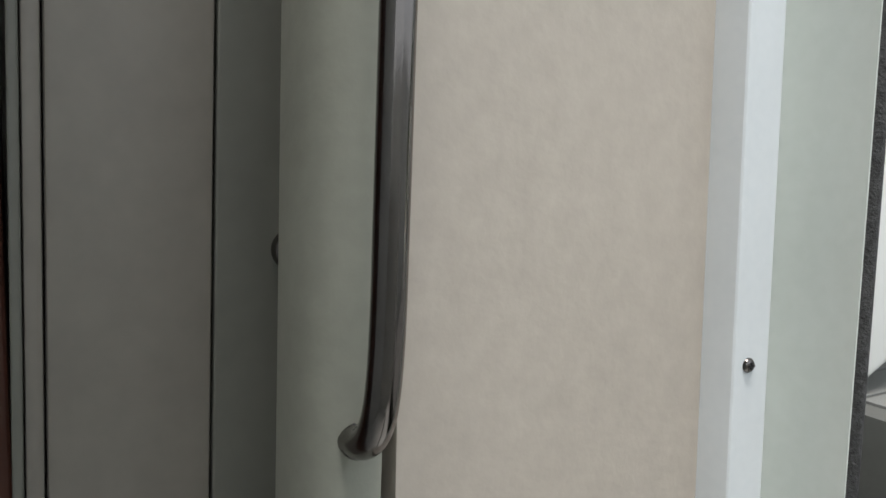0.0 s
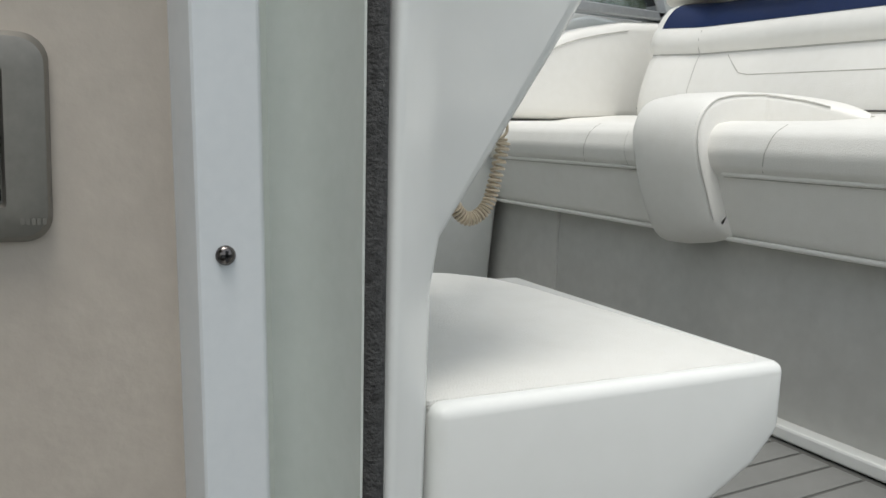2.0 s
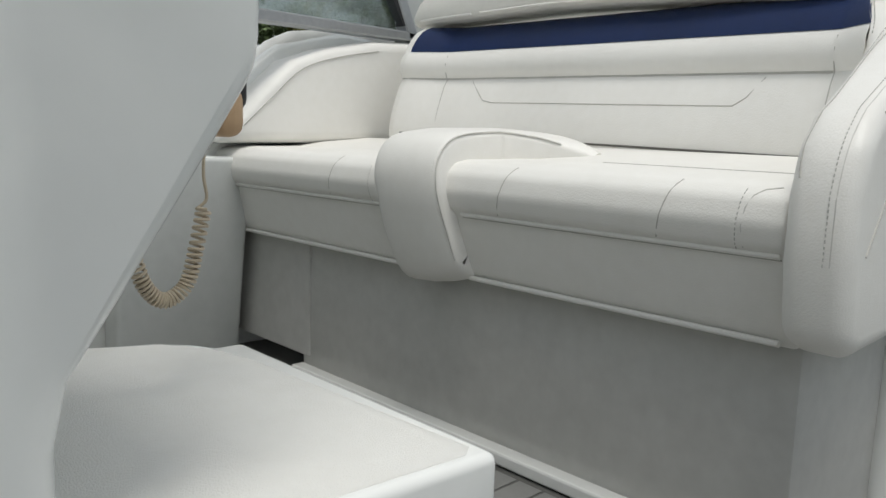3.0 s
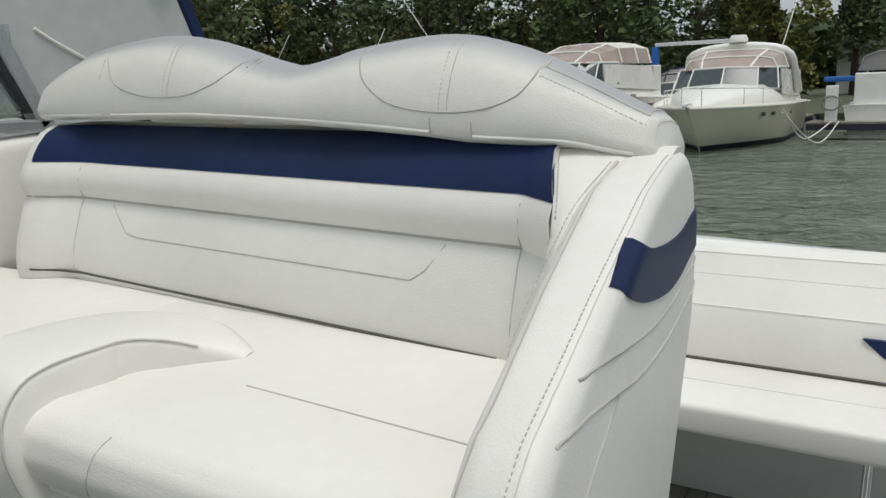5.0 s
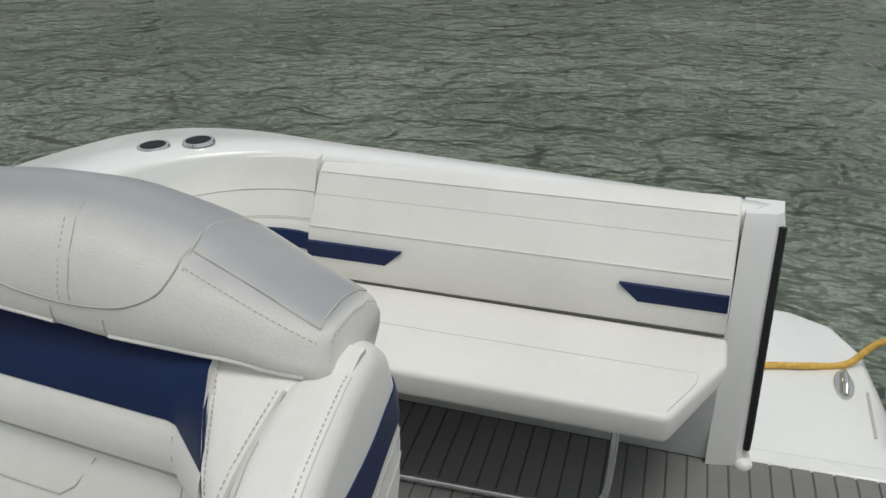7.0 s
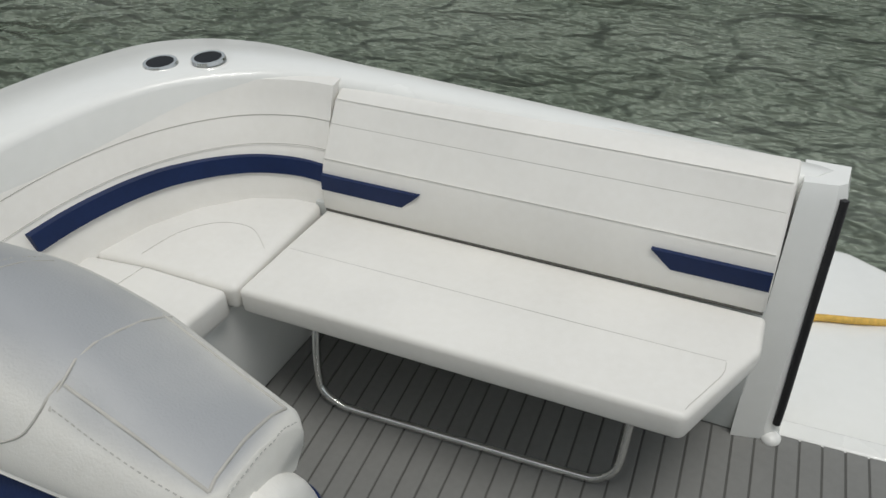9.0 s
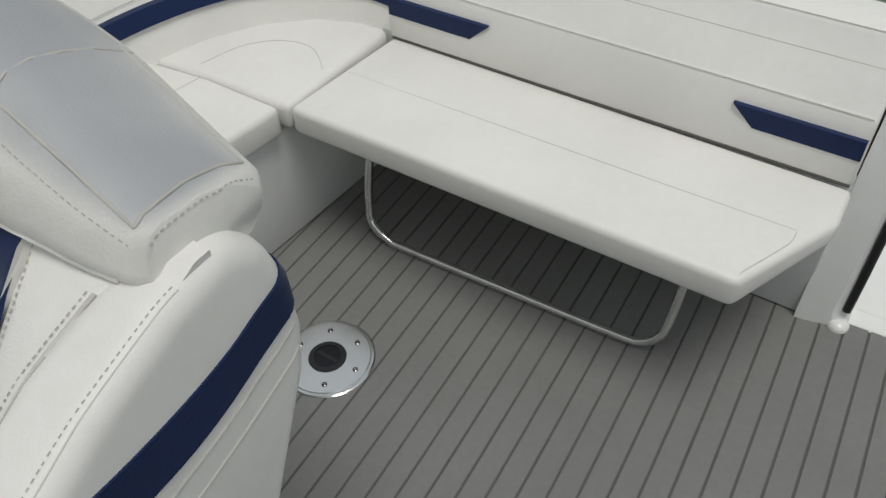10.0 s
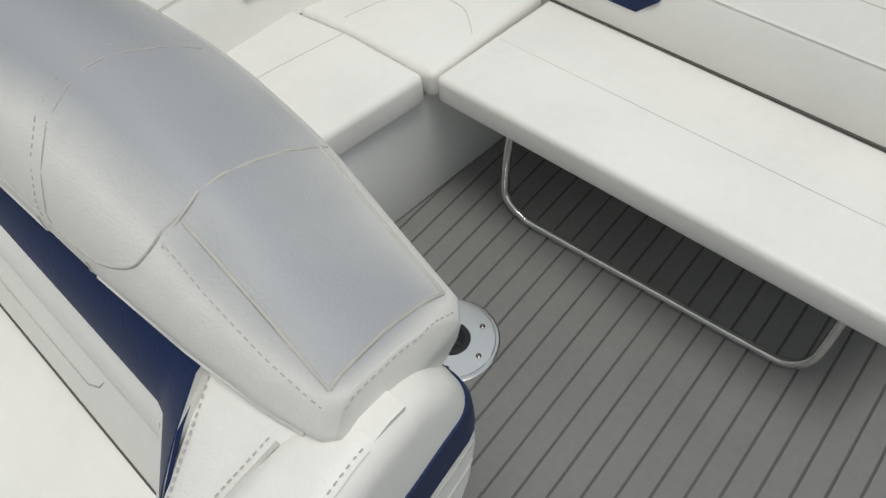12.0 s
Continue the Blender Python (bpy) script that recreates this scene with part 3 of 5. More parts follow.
# wrap-over sleeve that turns into the low divider on the seat
SLEEVE = [((-0.148, -0.925, 0.582), (0, -0.9, -0.45), 0.076), ((-0.154, -0.962, 0.600), (0, -1, -0.1), 0.077), ((-0.164, -0.985, 0.66), (0, -1, 0.12), 0.078), ((-0.174, -1.000, 0.725), (0, -1, 0.0), 0.079),
          ((-0.182, -0.997, 0.775), (0, -0.92, 0.4), 0.080), ((-0.186, -0.972, 0.812), (0, -0.5, 0.86), 0.081), ((-0.188, -0.93, 0.827), (0, -0.12, 1), 0.083), ((-0.182, -0.87, 0.832), (0, 0, 1), 0.085),
          ((-0.166, -0.815, 0.833), (0, 0, 1), 0.080), ((-0.128, -0.775, 0.831), (0, 0, 1), 0.066), ((-0.078, -0.752, 0.825), (0, 0, 1), 0.052), ((-0.028, -0.742, 0.813), (0, 0, 1), 0.034), ((0.012, -0.738, 0.797), (0, 0, 1), 0.014)]
cs = curve_points([c for c, n, w in SLEEVE], 4)
ns = curve_points([n for c, n, w in SLEEVE], 4)
ws = [v.x for v in curve_points([(w, 0, 0) for c, n, w in SLEEVE], 4)]
rings, welt = [], []
for i, (c, n, w) in enumerate(zip(cs, ns, ws)):
    t = (cs[min(i + 1, len(cs) - 1)] - cs[max(i - 1, 0)]).normalized()
    n = (n - t * n.dot(t)).normalized()
    s = t.cross(n).normalized()
    if s.x < 0 and s.y < 0.2:
        s = -s
    if i and s.dot(prev_s) < 0:
        s = -s
    prev_s = s
    e = min(0.012, w * 0.4)
    rings.append([c + s * a + n * b for a, b in ((-w, -0.055), (-w, -e), (-w + e * 0.3, -e * 0.3), (-w + e, 0.0), (-w * 0.4, 0.004), (w * 0.4, 0.004), (w - e, 0.0), (w - e * 0.3, -e * 0.3), (w, -e), (w, -0.055))])
    welt.append(c + s * (w - e * 0.25) + n * (-e * 0.22))
part("centre_sleeve", loft(rings), VINYL, helm, "wrap-over vinyl sleeve between the seat cushions", smooth=70)
seam(welt[5:44], helm, 0.0024, PIPING, "welt")
stitches([p + Vector((-0.007, -0.001, 0.0006)) for p in welt[4:26]], helm)
# rolled front edges: welts, cross seams and stitched ends
for x0, x1, skin in ((-0.905, -0.235, left_skin), (-0.075, 0.438, right_skin)):
    n = 14
    part("piping", tube([on_front(skin, x0 + (x1 - x0) * k / n, 0.7005, 0.0008) for k in range(n + 1)], 0.0036, 8), VINYL, helm, smooth=60)
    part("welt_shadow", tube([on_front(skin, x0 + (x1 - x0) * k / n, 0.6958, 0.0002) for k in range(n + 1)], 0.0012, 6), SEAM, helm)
for x0, x1 in ((-0.90, -0.245), (-0.085, 0.43)):
    part("bottom_welt", tube([(x0, -0.9305, 0.5945), (x1, -0.9305, 0.5945)], 0.0042, 8), VINYL, helm, smooth=60)
for x, skin in ((-0.43, left_skin), (0.009, right_skin), (0.282, right_skin)):
    seam([on_front(skin, x + 0.004 * k, z, 0.0) for k, z in enumerate((0.706, 0.72, 0.735, 0.75, 0.762, 0.772, 0.778))], helm, 0.0017, SEAM)
stitches([on_front(right_skin, 0.387 + 0.0006 * k, 0.704 + 0.007 * k, 0.0004) for k in range(11)], helm)
stitches([on_front(left_skin, -0.301, 0.704 + 0.007 * k, 0.0004) for k in range(10)], helm)
seam([on_front(right_skin, x, z, 0.0) for x, z in ((0.396, 0.706), (0.396, 0.73), (0.398, 0.752), (0.404, 0.766), (0.414, 0.773), (0.432, 0.776))], helm, 0.0016, PIPING)
seam([right_skin.find_nearest(Vector(p))[0] for p in ((0.07, -0.802, 0.788), (0.16, -0.806, 0.788), (0.28, -0.812, 0.788), (0.40, -0.818, 0.788))], helm, 0.0018, SEAM)

# backrest: panels across, both ends turned forward
BACK = [(-0.47, 0.62), (-0.60, 0.62), (-0.636, 0.785), (-0.641, 0.803), (-0.640, 0.825), (-0.634, 0.855), (-0.624, 0.885), (-0.613, 0.915), (-0.6055, 0.928), (-0.603, 0.932), (-0.606, 0.937), (-0.613, 0.952), (-0.611, 0.972), (-0.603, 0.987), (-0.597, 0.994), (-0.592, 1.006), (-0.580, 1.024), (-0.562, 1.043), (-0.535, 1.056), (-0.47, 1.058)]
TURN = [(-0.712, -0.035, 0.03), (-0.708, -0.005, 0.015), (-0.697, 0.024, 0.006), (-0.678, 0.040, 0.0), (-0.655, 0.040, 0.0), (-0.62, 0.026, 0.0), (-0.585, 0.008, 0.0), (-0.555, 0.0, 0.0), (-0.30, 0.0, 0.0), (-0.05, 0.0, 0.0), (0.15, 0.0, 0.0), (0.318, 0.0, 0.0), (0.329, 0.003, 0.0), (0.345, 0.015, 0.0), (0.386, 0.046, 0.0)]


def back_point(x, fwd, cut, y, z, out=0.0):
    """A point of the seat back, which stands slightly askew to the boat."""
    front = 1.0 if y < -0.5 else 0.0
    zz = 0.92 + (z - 0.92) * (1 - cut * 4)
    if x > 0.33 and z > 0.994:
        cutback = min(0.9, 16 * (z - 0.994))
        fwd *= 1 - cutback
        x -= 0.040 * cutback * (x - 0.33) / 0.056
    return Vector((x, y - fwd * front - out - 0.043 * (x - 0.327), zz - 0.021 * (x - 0.327)))


bm = loft([[back_point(x, f, c, y, z) for y, z in BACK] for x, f, c in TURN])
back_skin = BVHTree.FromBMesh(bm)
part("backrest", bm, VINYL, helm, smooth=50)
strip = BACK[14:19]
part("navy_stripe", loft([[back_point(x, f, c, y, z, 0.0016) for y, z in strip] + [back_point(x, f, c, y, z, -0.006) for y, z in reversed(strip)] for x, f, c in TURN[4:]]), NAVY, helm, "navy blue vinyl stripe", smooth=40)


def on_back(x, z, lift=0.0004):
    zz = z - 0.021 * (x - 0.327)
    hit, nrm = back_skin.ray_cast(Vector((x, -1.0, zz)), Vector((0, 1, 0)))[:2]
    return hit + nrm * lift


part("inset_panel", loft([[on_back(x0 + (x1 - x0) * k / 12, z, lf) for k in range(13)] + [on_back(x0 + (x1 - x0) * k / 12, z, lf - 0.002) for k in range(12, -1, -1)] for z, x0, x1, lf in ((0.9255, -0.465, 0.222, 0.0009), (0.905, -0.43, 0.205, 0.0013), (0.880, -0.387, 0.178, 0.0009))]), VINYL_W, helm, "perforated ivory vinyl inset", smooth=60)
seam([on_back(x, z) for x, z in [(-0.465, 0.9255), (-0.44, 0.905), (-0.415, 0.885), (-0.387, 0.880)] + [(-0.387 + 0.565 * k / 10, 0.880) for k in range(1, 11)] + [(0.198, 0.893), (0.222, 0.9255)]], helm, 0.0017, SEAM)
seam([on_back(-0.70 + 0.025 * k, 0.9322, 0.0) for k in range(42)], helm, 0.0034, SEAM)
for x in (-0.557, 0.3275):
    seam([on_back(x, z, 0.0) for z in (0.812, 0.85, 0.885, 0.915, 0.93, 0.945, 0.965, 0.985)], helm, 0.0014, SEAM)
# dark tube painting the shade between seat cushion and back
part("back_gap_shade", tube([on_back(-0.69 + 0.05 * k, 0.806, 0.001) for k in range(21)], 0.0022, 6), GAP_SHADE, helm)

# gusset between the back and the wing
GUS = [(1.042, (0.350, -0.556), (0.428, -0.545)), (1.030, (0.356, -0.573), (0.426, -0.566)), (0.994, (0.3862, -0.6455), (0.414, -0.632)), (0.96, (0.3855, -0.653), (0.408, -0.672)), (0.92, (0.384, -0.66), (0.404, -0.715)), (0.87, (0.380, -0.675), (0.402, -0.768)), (0.80, (0.376, -0.70), (0.402, -0.84)), (0.74, (0.376, -0.72), (0.402, -0.88))]
rings = []
for z, g, h in GUS:
    mx, my = (g[0] + h[0]) / 2, (g[1] + h[1]) / 2
    rings.append([(g[0], -0.50, z), (g[0], g[1], z), (mx - 0.001, my - 0.004, z), (h[0], h[1] - 0.001, z), (h[0] + 0.012, h[1] + 0.006, z), (h[0] + 0.05, h[1] + 0.03, z), (h[0] + 0.05, -0.50, z)])
part("gusset", loft(rings), VINYL, helm, "stitched vinyl gusset beside the backrest", smooth=60)
stitches(curve_points([(g[0] + 0.005, g[1] - 0.0022, z) for z, g, h in GUS], 6), helm)
seam(curve_points([(h[0] + 0.002, h[1] - 0.002, z) for z, g, h in GUS[1:]], 6), helm, 0.0032, PIPING, "welt")
stitches(curve_points([(h[0] - 0.005, h[1] - 0.0035, z) for z, g, h in GUS[1:6]], 6), helm)
# shade of the crease beside the wing, drawn as a dark tube
part("wing_gap_shade", tube(curve_points([(h[0] + 0.014, h[1] + 0.002, z) for z, g, h in GUS[3:]], 6), 0.0040, 6), GAP_SHADE, helm)

# side wing
wing = [(-0.945, 0.597), (-0.985, 0.612), (-1.0, 0.70), (-0.998, 0.772), (-0.980, 0.826), (-0.938, 0.864), (-0.87, 0.898), (-0.79, 0.940), (-0.715, 0.976), (-0.64, 1.010), (-0.56, 1.034), (-0.488, 1.042), (-0.450, 1.012), (-0.430, 0.95), (-0.427, 0.885), (-0.438, 0.834), (-0.488, 0.746), (-0.533, 0.664), (-0.571, 0.597)]


def wing_shift(y):
    return 0.08 * (-0.60 - y)


bm = prism(wing, 0.412, 0.494, 'x', 0.032, 6)
for v in bm.verts:
    v.co.x += wing_shift(v.co.y) * (1.2 if v.co.x < 0.45 else 1.0)
    if v.co.x < 0.45 and v.co.y > -0.60:
        v.co.x += 0.014 * min(1.0, (v.co.y + 0.60) / 0.06)
wing_skin = BVHTree.FromBMesh(bm)
part("side_wing", bm, VINYL, helm, "curved padded side wing", smooth=60)


def on_wing(p, lift=0.0003):
    hit, nrm = wing_skin.find_nearest(Vector(p))[:2]
    return hit + nrm * lift


bs = curve_points([(0.478, -0.712, 0.968), (0.50, -0.655, 0.955), (0.50, -0.585, 0.949), (0.50, -0.525, 0.951), (0.497, -0.482, 0.960), (0.484, -0.448, 0.966), (0.462, -0.428, 0.970), (0.42, -0.42, 0.972)], 6)
bl = curve_points([(0.479, -0.772, 0.937), (0.50, -0.70, 0.911), (0.50, -0.61, 0.897), (0.50, -0.546, 0.899), (0.497, -0.488, 0.912), (0.484, -0.448, 0.920), (0.462, -0.422, 0.925), (0.42, -0.412, 0.927)], 6)
rings = []
for a, b in zip(bs, bl):
    a, b = a + Vector((wing_shift(a.y), 0, 0)), b + Vector((wing_shift(b.y), 0, 0))
    run = [a + (b - a) * k / 10 for k in range(11)]
    rings.append([on_wing(p, 0.0022) for p in run] + [on_wing(p, -0.004) for p in reversed(run)])
part("wing_stripe", loft(rings), NAVY, helm, "navy blue vinyl stripe", smooth=50)
stitches([on_wing((0.479 + 0.6 * wing_shift(y), y, z)) for y, z, _ in curve_points([(-1.0, 0.70, 0), (-1.0, 0.77, 0), (-0.975, 0.83, 0), (-0.93, 0.868, 0), (-0.87, 0.898, 0), (-0.79, 0.94, 0), (-0.715, 0.976, 0), (-0.64, 1.010, 0), (-0.56, 1.034, 0), (-0.535, 1.038, 0)], 8)], helm)
seam([on_wing((0.486 + 0.6 * wing_shift(y), y, z), -0.0004) for y, z, _ in curve_points([(-1.0, 0.70, 0), (-1.0, 0.77, 0), (-0.975, 0.83, 0), (-0.93, 0.868, 0), (-0.87, 0.898, 0), (-0.79, 0.94, 0), (-0.715, 0.976, 0), (-0.64, 1.010, 0), (-0.56, 1.034, 0), (-0.535, 1.038, 0)], 8)], helm, 0.0014, PIPING)
seam([on_wing((0.424 + 1.2 * wing_shift(y), y, z), 0.0) for y, z, _ in curve_points([(-0.99, 0.79, 0), (-0.93, 0.87, 0), (-0.86, 0.905, 0), (-0.78, 0.945, 0), (-0.70, 0.985, 0), (-0.62, 1.02, 0)], 8)], helm, 0.0017, SEAM)
for row in (((-0.87, 0.898), (-0.80, 0.888), (-0.731, 0.880), (-0.644, 0.874), (-0.552, 0.880), (-0.49, 0.892), (-0.43, 0.905)), ((-0.925, 0.862), (-0.86, 0.86), (-0.78, 0.849), (-0.70, 0.840), (-0.60, 0.842), (-0.51, 0.855), (-0.435, 0.872)), ((-0.778, 0.848), (-0.815, 0.825), (-0.857, 0.802), (-0.90, 0.77), (-0.955, 0.71))):
    seam([on_wing((0.52, y, z), 0.0) for y, z, _ in curve_points([(y, z, 0) for y, z in row], 6)], helm, 0.0024, SEAM)
seam([on_wing(p, 0.0) for p in curve_points([(0.43, -1.02, 0.697), (0.47, -1.03, 0.697), (0.52, -1.02, 0.700), (0.55, -0.98, 0.703), (0.54, -0.88, 0.713), (0.53, -0.76, 0.722), (0.52, -0.65, 0.712), (0.51, -0.56, 0.69), (0.50, -0.50, 0.665)], 6)], helm, 0.0052, SEAM, "welt")
part("seat_post", tube([(0.455, -0.62, 0.30), (0.455, -0.61, 0.60)], 0.03, 14), GEL, helm, "white tube under the wing", smooth=60)

# flip bolster on top
TOP = [(-0.742, 1.118), (-0.728, 1.142), (-0.685, 1.172), (-0.592, 1.205), (-0.471, 1.219), (-0.368, 1.222), (-0.288, 1.213), (-0.214, 1.195), (-0.144, 1.174), (-0.077, 1.160), (-0.023, 1.167), (0.029, 1.178), (0.143, 1.188), (0.212, 1.185), (0.268, 1.172), (0.322, 1.152), (0.365, 1.130), (0.407, 1.108), (0.437, 1.093), (0.453, 1.085), (0.461, 1.078)]


def run_of(pairs, x):
    for (xa, a), (xb, b) in zip(pairs, pairs[1:]):
        if x <= xb:
            return a + (b - a) * max(0.0, (x - xa) / (xb - xa))
    return pairs[-1][1]


LOW = [(-0.742, 1.086), (-0.27, 1.084), (-0.11, 1.077), (0.05, 1.067), (0.17, 1.057), (0.23, 1.050), (0.37, 1.043), (0.43, 1.030), (0.461, 1.026)]
FRONT = [(-0.742, -0.515), (-0.72, -0.535), (-0.65, -0.548), (-0.30, -0.565), (0.05, -0.576), (0.25, -0.574), (0.35, -0.570), (0.41, -0.563), (0.452, -0.553), (0.461, -0.543)]
BACKY = [(-0.742, -0.41), (-0.70, -0.39), (0.0, -0.395), (0.32, -0.404), (0.45, -0.417), (0.461, -0.428)]
bolster = thing("seat_bolster", "white and grey vinyl flip-up bolster along the seat back", "bolster")
rings = []
for p in curve_points([(x, zt, 0) for x, zt in TOP], 3):
    x, zt = p.x, p.y
    zb, yf, yb = run_of(LOW, x), run_of(FRONT, x), run_of(BACKY, x)
    h = zt - zb
    drop = 0.018 * max(0.0, (x - 0.2) / 0.25)
    fall = min(0.053 - 0.022 * max(0.0, (x - 0.15) / 0.3), 0.72 * h)
    w = yb - yf
    k = min(1.0, h / 0.10)
    rings.append([(x, yf + 0.014, zb), (x, yf + 0.003, zb + 0.006), (x, yf, zb + 0.016), (x, yf + 0.002, zb + h * 0.36), (x, yf + 0.014 * k, zb + h * 0.6), (x, yf + w * 0.19 * k, zb + h * 0.82), (x, yf + w * 0.30 * k, zt - 0.012 * k), (x, yf + w * 0.38 * k, zt - 0.004),
                  (x, yf + w * 0.52, zt - 0.006), (x, yf + w * 0.76, zt - fall * 0.52), (x, yb - 0.010, zt - fall), (x, yb - 0.002, zt - fall - 0.008), (x, yb, zt - fall - 0.014), (x, yb - 0.004, zb + 0.015 - drop), (x, yb - 0.02, zb - drop)])
bm = loft(rings)
bol_skin = BVHTree.FromBMesh(bm)
part("body", bm, GREYTOP, bolster, "vinyl body, grey on its upper side", smooth=60)


def bol_front(x, z, lift=0.0004):
    hit, nrm = bol_skin.ray_cast(Vector((x, -1.0, z)), Vector((0, 1, 0)))[:2]
    if hit is None:
        hit, nrm = bol_skin.find_nearest(Vector((x, -0.56, z)))[:2]
    return hit + nrm * lift


def bol_top(x, y, lift=0.0004):
    hit, nrm = bol_skin.ray_cast(Vector((x, y, 1.5)), Vector((0, 0, -1)))[:2]
    if hit is None:
        hit, nrm = bol_skin.find_nearest(Vector((x, y, 1.06)))[:2]
    return hit + nrm * lift


# head pads outlined in seams
for pad_run, over in (([(0.060, 1.160), (0.068, 1.144), (0.089, 1.121), (0.133, 1.097), (0.201, 1.087), (0.262, 1.090), (0.300, 1.103), (0.315, 1.120), (0.322, 1.138)], (0.324, 0.060)), ([(-0.50, 1.19), (-0.476, 1.162), (-0.446, 1.139), (-0.366, 1.121), (-0.271, 1.120), (-0.205, 1.138), (-0.165, 1.168), (-0.152, 1.176)], (-0.150, -0.505))):
    seam([bol_front(x, z) for x, z, _ in curve_points([(x, z, 0) for x, z in pad_run], 5)], bolster, 0.0019, SEAM)
    for xo in over:
        seam([bol_top(xo, y) for y in (-0.545, -0.53, -0.51, -0.49, -0.465, -0.44, -0.42, -0.41)], bolster, 0.0019, SEAM)
# double stitched centre seams
for cx in (0.206, -0.318):
    for dx in (-0.006, 0.006):
        up = [bol_front(cx + dx, 1.09 + 0.012 * k + (0.03 if cx < 0 else 0)) for k in range(7)] + [bol_top(cx + dx - 0.0004 * k, -0.545 + 0.014 * k) for k in range(10)]
        stitches(up, bolster)
    seam(up, bolster, 0.0012, SEAM)
# end panel with welted edges
front_run = [bol_top(0.326 + 0.125 * k / 12, -0.527 - 0.006 * k / 12) for k in range(13)]
end_run = [bol_top(0.451 - 0.0004 * k, -0.533 + 0.0095 * k) for k in range(12)]
back_run = [bol_top(0.447 - 0.0105 * k, -0.428 + 0.001 * k) for k in range(13)]
for run in (front_run, end_run, back_run):
    seam(run, bolster, 0.0026, SEAM, "welt")
stitches([bol_front(p.x, p.z - 0.010) for p in front_run], bolster)
stitches([bol_skin.find_nearest(p + Vector((0.01, 0, -0.012)))[0] for p in end_run], bolster)
# lower welt and hinge tabs
for xa, xb in ((-0.69, -0.50), (-0.47, 0.185), (0.247, 0.440)):
    part("piping", tube([bol_front(xa + (xb - xa) * k / 10, run_of(LOW, xa + (xb - xa) * k / 10) + 0.008, 0.001) for k in range(11)], 0.0026, 6), VINYL, bolster, smooth=60)
for x in (0.187, 0.246):
    seam([bol_front(x, run_of(LOW, x) + 0.006 + 0.005 * k) for k in range(5)], bolster, 0.0017, SEAM)

# ---- helm console, step, radio ----
console = tagged(new("console_panel"), "white gelcoat helm console side with slanting aft edge", "console", kind="structure")
cp = [(-1.7605, -0.5), (-1.7605, 1.5), (-1.54, 1.5), (-1.561, 1.0), (-1.563, 0.88), (-1.566, 0.858), (-1.602, 0.80), (-1.657, 0.715), (-1.688, 0.672), (-1.70, 0.64), (-1.70, 0.56), (-1.70, -0.5)]
bm = prism(cp, 0.10, 0.367, 'x', 0.012, 4)
for v in bm.verts:
    if v.co.x > 0.25:
        v.co.x += 0.076 * min(1.0, max(0.0, (-1.685 - v.co.y) / 0.07))
part("side_panel", bm, GEL, console, smooth=50)
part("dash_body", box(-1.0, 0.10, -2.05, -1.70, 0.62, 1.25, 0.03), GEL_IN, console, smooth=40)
step = tagged(new("helm_step"), "white moulded nonskid step beside the helm console", "step", kind="structure")
sp = [(0.392, -1.70), (0.395, -1.372), (0.383, -1.357), (0.02, -1.375), (-0.05, -1.391), (-0.10, -1.43), (-0.132, -1.51), (-0.14, -1.70)]
part("side", prism([(-1.70, 0.558), (-1.355, 0.558), (-1.355, 0.495), (-1.385, 0.465), (-1.52, 0.395), (-1.62, 0.34), (-1.70, 0.30)], -0.05, 0.395, 'x', 0.010, 4), GEL, step, smooth=50)
part("corner", prism([(-0.04, -1.70), (-0.04, -1.383), (-0.08, -1.405), (-0.112, -1.44), (-0.14, -1.53), (-0.14, -1.70)], 0.40, 0.557, 'z', 0.010, 3), GEL, step, smooth=50)
inset = [(x - 0.012 if x > 0.3 else x + 0.010, y - 0.012 if y > -1.6 else y) for x, y in sp]
part("tread", prism(inset, 0.550, 0.5592, 'z', 0.001, 1), NONSKID, step, "fine diamond nonskid tread", smooth=50)

radio = thing("radio_handset", "tan radio microphone hanging on a coiled beige cord", "radio handset")
part("body", box(0.055, 0.115, -1.466, -1.438, 0.812, 0.862, 0.0135, 4), TAN, radio, smooth=40)
part("clip", box(0.06, 0.11, -1.458, -1.432, 0.838, 0.886, 0.012, 4), BLACK, radio, "black push-to-talk clip", smooth=40)
part("plug", tube([(0.10, -1.472, 0.822), (0.10, -1.477, 0.80)], [0.006, 0.0045], 8), BLACK, radio, smooth=50)
axis = curve_points([(0.10, -1.478, 0.742), (0.10, -1.487, 0.70), (0.10, -1.497, 0.668), (0.10, -1.518, 0.655), (0.10, -1.536, 0.668), (0.10, -1.548, 0.70), (0.10, -1.565, 0.76), (0.10, -1.575, 0.80)], 26)
coil = []
turns = 46
for i, p in enumerate(axis):
    d = (axis[min(i + 1, len(axis) - 1)] - axis[max(i - 1, 0)]).normalized()
    u = Vector((1, 0, 0))
    w = d.cross(u).normalized()
    a = 2 * math.pi * turns * i / (len(axis) - 1)
    for s in range(6):
        q = p + (axis[min(i + 1, len(axis) - 1)] - p) * (s / 6)
        aa = a + 2 * math.pi * turns / (len(axis) - 1) * s / 6
        coil.append(q + (u * math.cos(aa) + w * math.sin(aa)) * 0.0065)
part("coiled_cord", tube(coil, 0.0017, 5), CORD, radio, smooth=60)
part("straight_cord", tube(curve_points([(0.10, -1.477, 0.80), (0.10, -1.478, 0.775), (0.10, -1.475, 0.752), (0.10, -1.484, 0.743)], 5), 0.0017, 5), CORD, radio, smooth=60)

